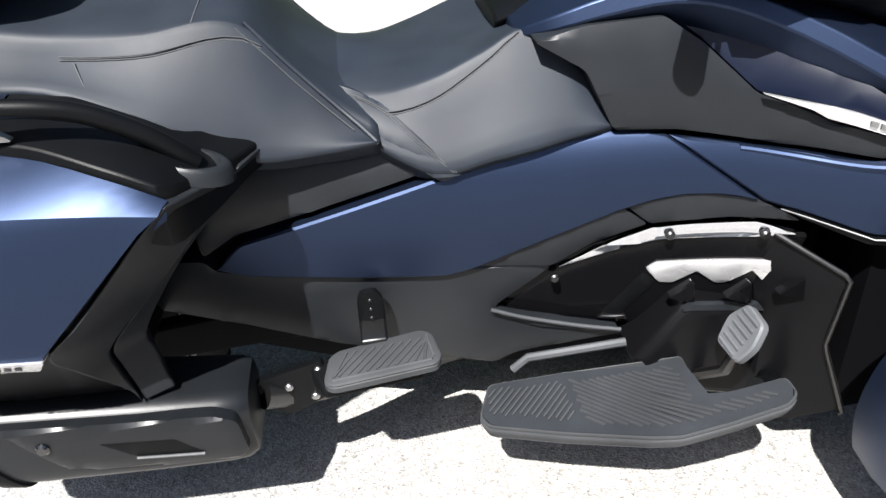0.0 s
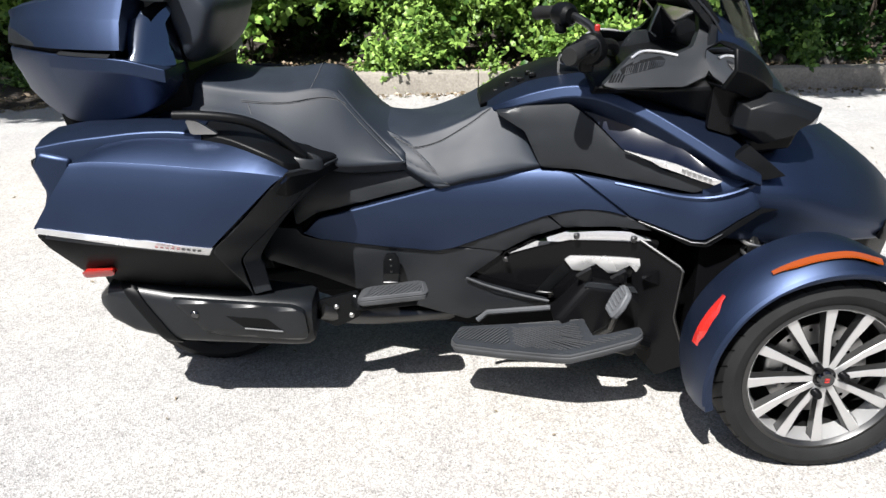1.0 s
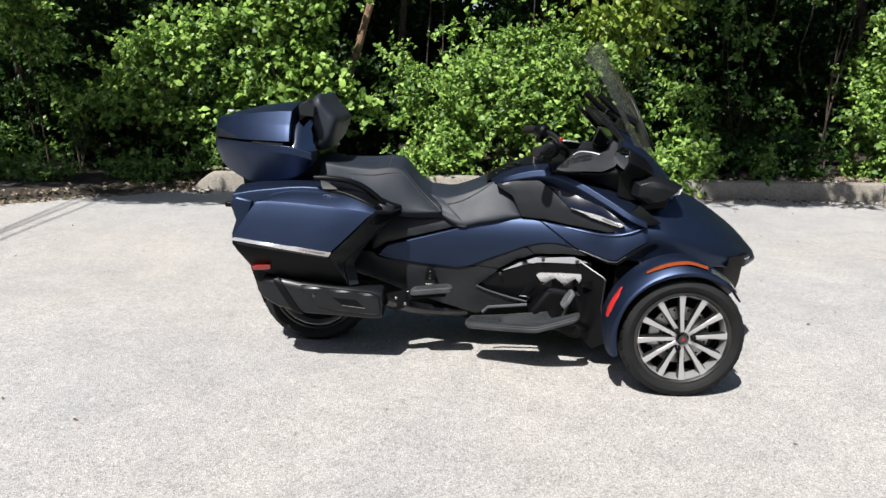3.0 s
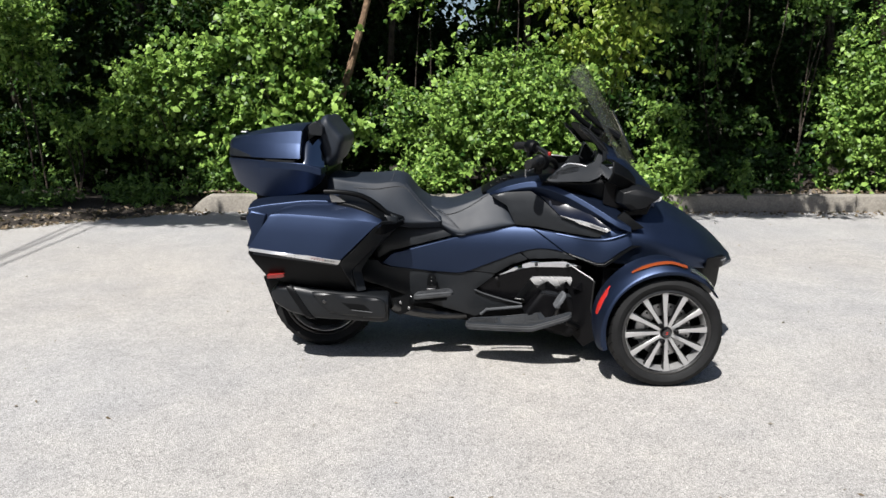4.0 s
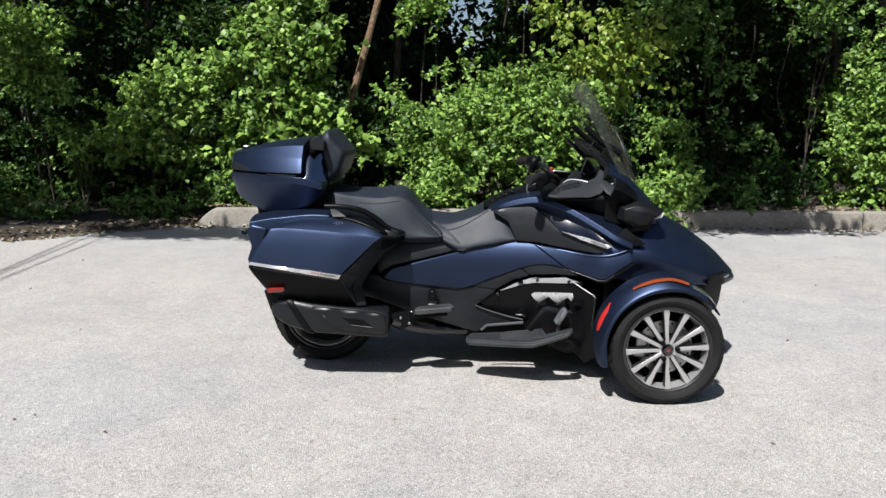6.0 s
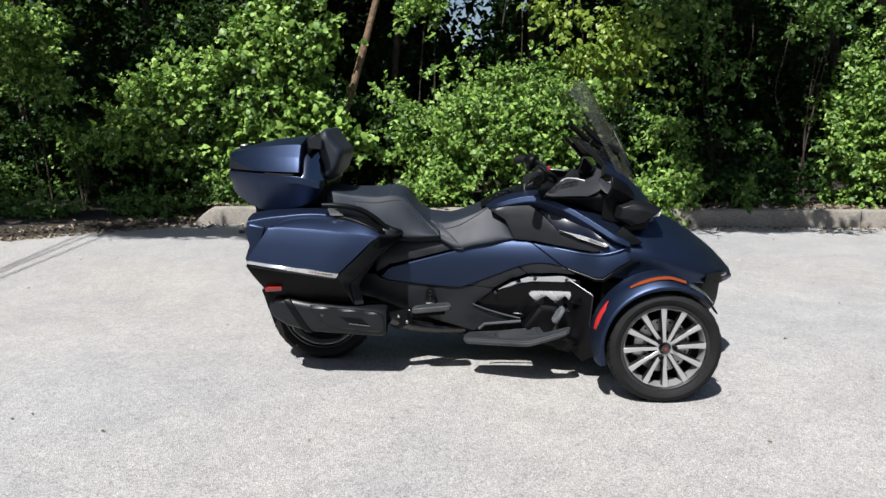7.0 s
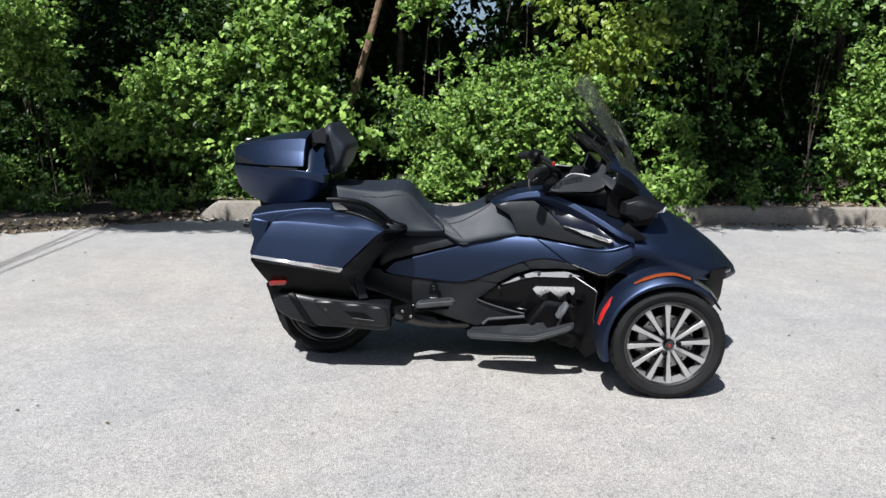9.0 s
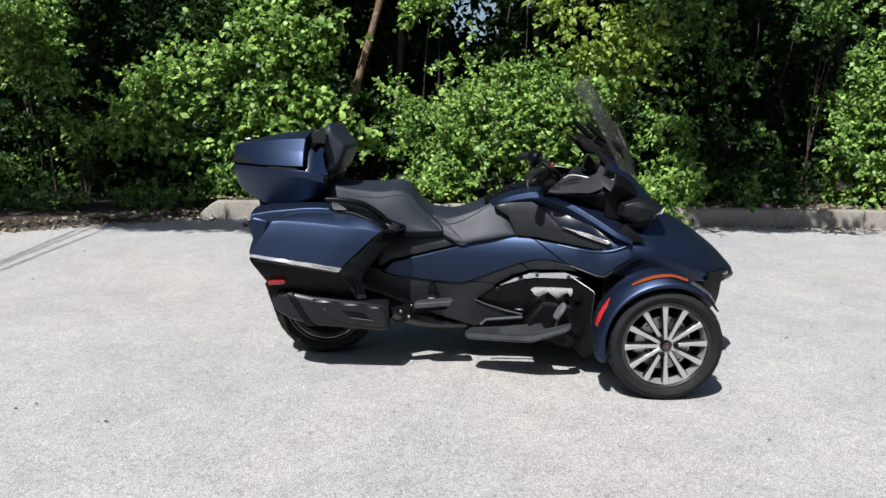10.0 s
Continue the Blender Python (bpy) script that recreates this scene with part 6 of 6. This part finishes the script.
bush("bush", "leafy branch tips above the bush", "bush", (-0.55, 6.5, 2.75), (0.42, 0.30, 0.28), 110, 8, 0.085, LEAF, 44, stems=2, lump=0.8, gap=0.0)
bush("bush", "low weeds and shrub at the asphalt edge", "bush", (-6.5, 5.5, 0.42), (0.75, 0.5, 0.48), 520, 8, 0.060, LEAF, 19, stems=4, gap=-0.15)
bush("bush", "small leafy sprig beside the kerb end", "bush", (-2.55, 5.5, 0.28), (0.28, 0.18, 0.22), 120, 8, 0.06, LEAF, 20, stems=3)
bush("bush", "leafy creeper lying over the kerb", "vine", (1.5, 5.36, 0.36), (1.0, 0.35, 0.36), 620, 8, 0.075, LEAF, 21, stems=4, gap=-0.2)
bush("bush", "leafy creeper over the kerb top", "vine", (2.55, 5.40, 0.32), (0.50, 0.32, 0.34), 380, 8, 0.070, LEAF, 22, stems=4, gap=-0.2)


def thinned(verts, faces, seed):
    """Leaves without those in a gap of the canopy, through which the sky shows."""
    g = np.random.default_rng(seed)
    p = verts.reshape(-1, 4, 3)[:, 0]
    d = p[:, 1] + 4.2
    ragged = np.array([noise.noise((v[0] * 2.2, v[2] * 2.2, 0.7)) for v in p])
    inside = (np.abs(p[:, 0] + 0.2 - 0.026 * d) < (0.032 + 0.025 * ragged) * d) & (p[:, 2] > 1.4 + 0.092 * d + 0.4 * ragged) & (p[:, 1] > 7.0) & (g.random(len(p)) < 0.80)
    return verts, faces.reshape(-1, 6)[~inside].reshape(-1, 3)


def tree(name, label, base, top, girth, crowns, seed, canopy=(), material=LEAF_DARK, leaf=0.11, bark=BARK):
    """crowns: (centre, radii, sprays); canopy: the same for the high, coarser part that closes the wood above."""
    thing = tagged(empty(name), label, "tree", "trees behind the kerb")
    b, t = Vector(base), Vector(top)
    mid = b.lerp(t, 0.5) + Vector((0.06, 0, 0))
    path = smooth_path([b, mid, t], 8)
    part("trunk", tube(path, [girth * (1 - 0.5 * j / 16) * (1 + 0.06 * math.sin(2.7 * j + seed)) for j in range(17)], 10), bark, thing)
    allv, allf, n = [], [], 0
    g = random.Random(seed)
    for k, (centre, radii, sprays) in enumerate(tuple(crowns) + tuple(canopy)):
        c, pts, ways, sizes = crown_points(centre, radii, sprays, 9, leaf if k < len(crowns) else 0.19, seed * 10 + k, 0.3, 0.1, 0.4)
        v, f = leaf_mesh(pts, ways, sizes, seed + k, 0.6)
        allv.append(v)
        allf.append(f + n)
        n += len(v)
        for j in range(3):
            e = Vector(c[g.randrange(len(c))])
            s = path[g.randrange(14, 17)]
            part("limb", tube(smooth_path([s, s.lerp(e, 0.5) + Vector((0, 0, 0.2)), e], 5), [girth * 0.35 * (1 - 0.8 * q / 10) for q in range(11)], 6), BARK, thing)
    foliage("crown", *thinned(np.concatenate(allv), np.concatenate(allf), seed), material, thing)
    return thing


tree("tree", "leaning sunlit brown trunk under a dense leafy canopy", (-2.25, 6.75, 0.0), (-1.08, 6.75, 3.7), 0.072,
     [], 31, [((-2.6, 7.8, 5.3), (2.2, 1.5, 0.8), 800), ((-0.2, 8.6, 5.4), (1.8, 1.6, 0.8), 600)], bark=BARK_LIGHT)
tree("tree", "tall tree behind the bushes, leaves coloured dark for shade", (-5.5, 8.4, 0.0), (-5.2, 8.6, 5.0), 0.10,
     [((-5.0, 8.8, 2.2), (2.2, 0.8, 1.8), 900), ((-8.2, 8.6, 2.6), (1.8, 0.9, 2.4), 900)], 32, [((-6.2, 7.2, 5.2), (2.4, 1.9, 0.8), 1100), ((-9.0, 6.8, 5.2), (2.0, 2.0, 0.9), 800)])
tree("tree", "tall tree behind the bushes, leaves coloured dark for shade", (1.2, 8.6, 0.0), (1.0, 8.8, 5.0), 0.09,
     [((0.6, 9.2, 1.6), (2.2, 0.8, 1.7), 900), ((2.8, 8.8, 2.6), (1.6, 0.9, 1.8), 800)], 33, [((2.2, 8.0, 5.3), (2.2, 1.8, 0.8), 1000)])
tree("tree", "tall tree behind the bushes, leaves coloured dark for shade", (6.4, 8.6, 0.0), (6.0, 8.8, 5.0), 0.10,
     [((5.0, 9.0, 2.2), (2.2, 0.8, 2.2), 900), ((8.0, 8.6, 2.8), (2.0, 1.0, 2.4), 800)], 34, [((5.2, 7.6, 5.3), (2.2, 1.8, 0.8), 1000), ((8.6, 7.4, 5.4), (2.2, 1.9, 0.9), 800)])
tree("tree", "tall tree behind the bushes, leaves coloured dark for shade", (-2.6, 9.6, 0.0), (-2.6, 9.8, 5.0), 0.10,
     [((-2.6, 9.4, 1.8), (2.6, 0.7, 1.9), 1000), ((0.2, 10.4, 3.0), (3.0, 0.8, 2.2), 1000)], 35, [((-3.4, 10.2, 5.2), (3.0, 1.4, 0.9), 900), ((3.6, 10.4, 5.4), (3.2, 1.4, 0.9), 900)])
tree("tree", "leafy limbs reaching out over the kerb", (7.4, 8.4, 0.0), (5.4, 6.6, 4.6), 0.09,
     [((2.35, 2.45, 4.7), (1.10, 0.50, 0.35), 380), ((2.30, 3.5, 4.7), (0.95, 0.60, 0.40), 420), ((2.50, 4.5, 4.7), (0.95, 0.60, 0.40), 420), ((3.6, 5.9, 4.3), (0.90, 0.60, 0.50), 350)], 36)
tree("tree", "leafy limbs reaching out over the asphalt edge", (-7.0, 7.6, 0.0), (-6.2, 6.2, 4.6), 0.09,
     [((-4.8, 1.5, 5.0), (1.6, 0.5, 0.30), 330), ((-8.7, 4.4, 4.2), (1.3, 0.9, 0.7), 700), ((-6.0, 2.9, 4.8), (1.1, 0.7, 0.45), 450), ((-7.6, 2.2, 5.0), (1.6, 0.8, 0.5), 600)], 37)
tree("tree", "leafy limbs shading the gap beside the trunk", (-1.3, 8.4, 0.0), (-1.0, 7.6, 4.4), 0.07,
     [((-1.2, 7.3, 4.3), (0.9, 0.7, 0.5), 500), ((0.6, 7.6, 4.2), (1.2, 0.6, 0.5), 500)], 38)
# undergrowth whose dark leaf colour carries the shade under the trees
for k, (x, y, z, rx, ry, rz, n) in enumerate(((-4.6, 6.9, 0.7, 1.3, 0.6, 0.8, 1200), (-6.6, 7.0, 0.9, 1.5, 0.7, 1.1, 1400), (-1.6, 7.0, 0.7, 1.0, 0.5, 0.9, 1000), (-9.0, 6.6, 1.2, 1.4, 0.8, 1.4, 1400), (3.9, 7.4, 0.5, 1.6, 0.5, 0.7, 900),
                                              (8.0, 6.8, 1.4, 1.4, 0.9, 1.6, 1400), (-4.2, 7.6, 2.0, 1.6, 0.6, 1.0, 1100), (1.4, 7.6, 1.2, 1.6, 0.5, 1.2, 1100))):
    bush("bush", "undergrowth with leaf colour darkened for the shade of the trees", "undergrowth", (x, y, z), (rx, ry, rz), n, 9, 0.085, LEAF_DARK, 50 + k, stems=1, full=False)
# ground leaves added here, coloured dark to shade the soil
bush("bush", "low ground leaves coloured dark for the shade behind the kerb", "undergrowth", (3.75, 5.95, 0.36), (1.05, 0.40, 0.32), 420, 8, 0.070, LEAF_DARK, 61, stems=1)
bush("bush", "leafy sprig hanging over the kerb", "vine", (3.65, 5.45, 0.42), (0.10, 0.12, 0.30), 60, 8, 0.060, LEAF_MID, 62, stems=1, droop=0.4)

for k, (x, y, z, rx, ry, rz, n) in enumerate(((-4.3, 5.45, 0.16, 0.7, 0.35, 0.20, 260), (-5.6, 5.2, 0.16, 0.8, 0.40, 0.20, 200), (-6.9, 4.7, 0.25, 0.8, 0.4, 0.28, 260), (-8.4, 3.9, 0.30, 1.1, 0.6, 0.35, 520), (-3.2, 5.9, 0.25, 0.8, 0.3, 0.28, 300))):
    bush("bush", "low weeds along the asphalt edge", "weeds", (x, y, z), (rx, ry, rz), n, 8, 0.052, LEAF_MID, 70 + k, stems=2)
bush("bush", "leafy sprig hanging over the kerb", "vine", (0.42, 5.28, 0.16), (0.12, 0.12, 0.20), 70, 8, 0.06, LEAF, 80, stems=2)
bush("bush", "leaves hanging over the kerb top", "vine", (-0.55, 5.42, 0.34), (0.55, 0.22, 0.20), 300, 9, 0.065, LEAF, 81, stems=2)

# dense far side of the wood, its shade put into the leaf colour
wood = np.random.default_rng(5)
pts, ways, sizes = [], [], []
for k in range(60000):
    pts.append((wood.uniform(-16, 16), wood.uniform(10.3, 12.2), wood.uniform(0.0, 7.0)))
pts = np.array(pts)
ways = wood.normal(size=(60000, 3)) + np.array([0, -0.3, -0.2])
tagged(foliage("far_foliage", *thinned(*leaf_mesh(pts, ways, 0.16 + 0.14 * wood.random(60000), 6, 0.7), 3), LEAF_DARK), "dense leaves coloured dark for the shade deep in the wood", "foliage", kind="stuff")

# added ring, mostly unseen, that blocks low sky and darkens side reflections
bm = bmesh.new()
rows = []
for j, share in enumerate((0.0, 0.25, 0.5, 0.75, 0.9, 1.0)):
    row = []
    for k in range(240):
        a = 2 * math.pi * k / 240
        r = 24.0 + 1.6 * noise.noise((5 * math.cos(a), 5 * math.sin(a), 3 * share)) + 0.8 * noise.noise((16 * math.cos(a), 16 * math.sin(a), 9 * share))
        top = 7.5 + 1.6 * noise.noise((3 * math.cos(a), 3 * math.sin(a), 8.0)) + 0.9 * noise.noise((22 * math.cos(a), 22 * math.sin(a), 2.0))
        top -= 6.0 * max(0.0, 1 - abs(a - 1.543) / 0.16)
        row.append(bm.verts.new((r * math.cos(a), r * math.sin(a), top * share - 0.1)))
    rows.append(row)
for lower, upper in zip(rows, rows[1:]):
    for k in range(240):
        bm.faces.new((lower[k], lower[(k + 1) % 240], upper[(k + 1) % 240], upper[k]))
tagged(link_mesh("backdrop", bm, SURROUND, sharp=180), "dark green ring wall added round the lot to block the low sky", "woods", kind="structure")

# leaf litter, twigs and grit
lit = np.random.default_rng(9)
n = 5200
x = lit.uniform(-9, 9, n)
d = np.abs(lit.normal(size=n)) * 0.30
edge = np.array([soil_edge(v) for v in x])
near = lit.random(n) < 0.22
y = np.where(x > -3.4, np.where(near, 5.16 - d * 0.5, 5.40 + d * 2.0), edge + (d - 0.25))
z = np.where((x > -3.4) & ~near, 0.20 + 0.02 * lit.random(n), np.where(y < edge, 0.006, 0.07)) + 0.012 * lit.random(n)
ways = np.stack([lit.normal(size=n), lit.normal(size=n), 0.25 * lit.normal(size=n)], axis=1)
tagged(foliage("leaf_litter", *leaf_mesh(np.stack([x, y, z], axis=1), ways, 0.025 + 0.05 * lit.random(n), 10, 0.6), LEAF_DEAD), "dry brown leaves scattered along the kerb", "leaf litter", kind="stuff")
n = 420
ways = np.stack([lit.normal(size=n), lit.normal(size=n), 0.02 * lit.normal(size=n)], axis=1)
tagged(foliage("road_debris", *leaf_mesh(np.stack([lit.uniform(-6, 6, n), lit.uniform(-3.2, 5.0, n), 0.004 + 0.003 * lit.random(n)], axis=1), ways, 0.012 + 0.03 * lit.random(n)**2, 11, 0.3), LEAF_DEAD), "small bits of dry leaf on the asphalt",
       "debris", kind="stuff")

# stones behind the kerb
for k in range(16):
    r = rng.uniform(0.04, 0.11)
    bm = bmesh.new()
    bmesh.ops.create_icosphere(bm, subdivisions=3, radius=r)
    for q in bm.verts:
        q.co *= 1 + 0.28 * noise.noise(q.co * 14 + Vector((k * 3.1, 0, 0)))
        q.co.z *= 0.75
    ob = tagged(link_mesh("stone", bm, STONE, sharp=180), "rounded brown field stone behind the kerb", "stone", "stones behind the kerb")
    ob.location = (2.7 + 0.15 * k + rng.uniform(-0.12, 0.12), 5.56 + rng.uniform(-0.08, 0.30), 0.16 + r * rng.uniform(0.2, 0.5))

# bare hanging stems
for k in range(8):
    x = (-2.3, 0.75, 1.3, 1.55, 3.3, 3.5, 3.85, 4.3)[k]
    y = 6.2 + rng.uniform(-0.25, 0.35)
    top = rng.uniform(2.6, 3.4)
    low = rng.uniform(0.4, 1.6)
    pts = [(x, y, top), (x + rng.uniform(-0.1, 0.1), y - 0.05, (2 * top + low) / 3), (x + rng.uniform(-0.15, 0.15), y, (top + 2 * low) / 3), (x + rng.uniform(-0.25, 0.25), y - 0.1, low)]
    tagged(link_mesh("vine_stem", tube(smooth_path(pts, 6), [0.006 - 0.0002 * j for j in range(19)], 5), BARK), "thin bare vine stem hanging among the leaves", "vine", "hanging stems")

# cables over the lot
for k, (x, lean) in enumerate(((-5.86, -0.128), (-5.78, -0.100), (-5.62, -0.070))):
    pts = [(x + lean * y, y, 5.2 - 0.15 * math.sin(math.pi * (y + 15) / 24)) for y in range(-15, 7, 3)]
    tagged(link_mesh("overhead_cable", tube(smooth_path(pts, 3), 0.013, 6), RUBBER), "thin black overhead cable crossing above the asphalt", "cable", "overhead cables")
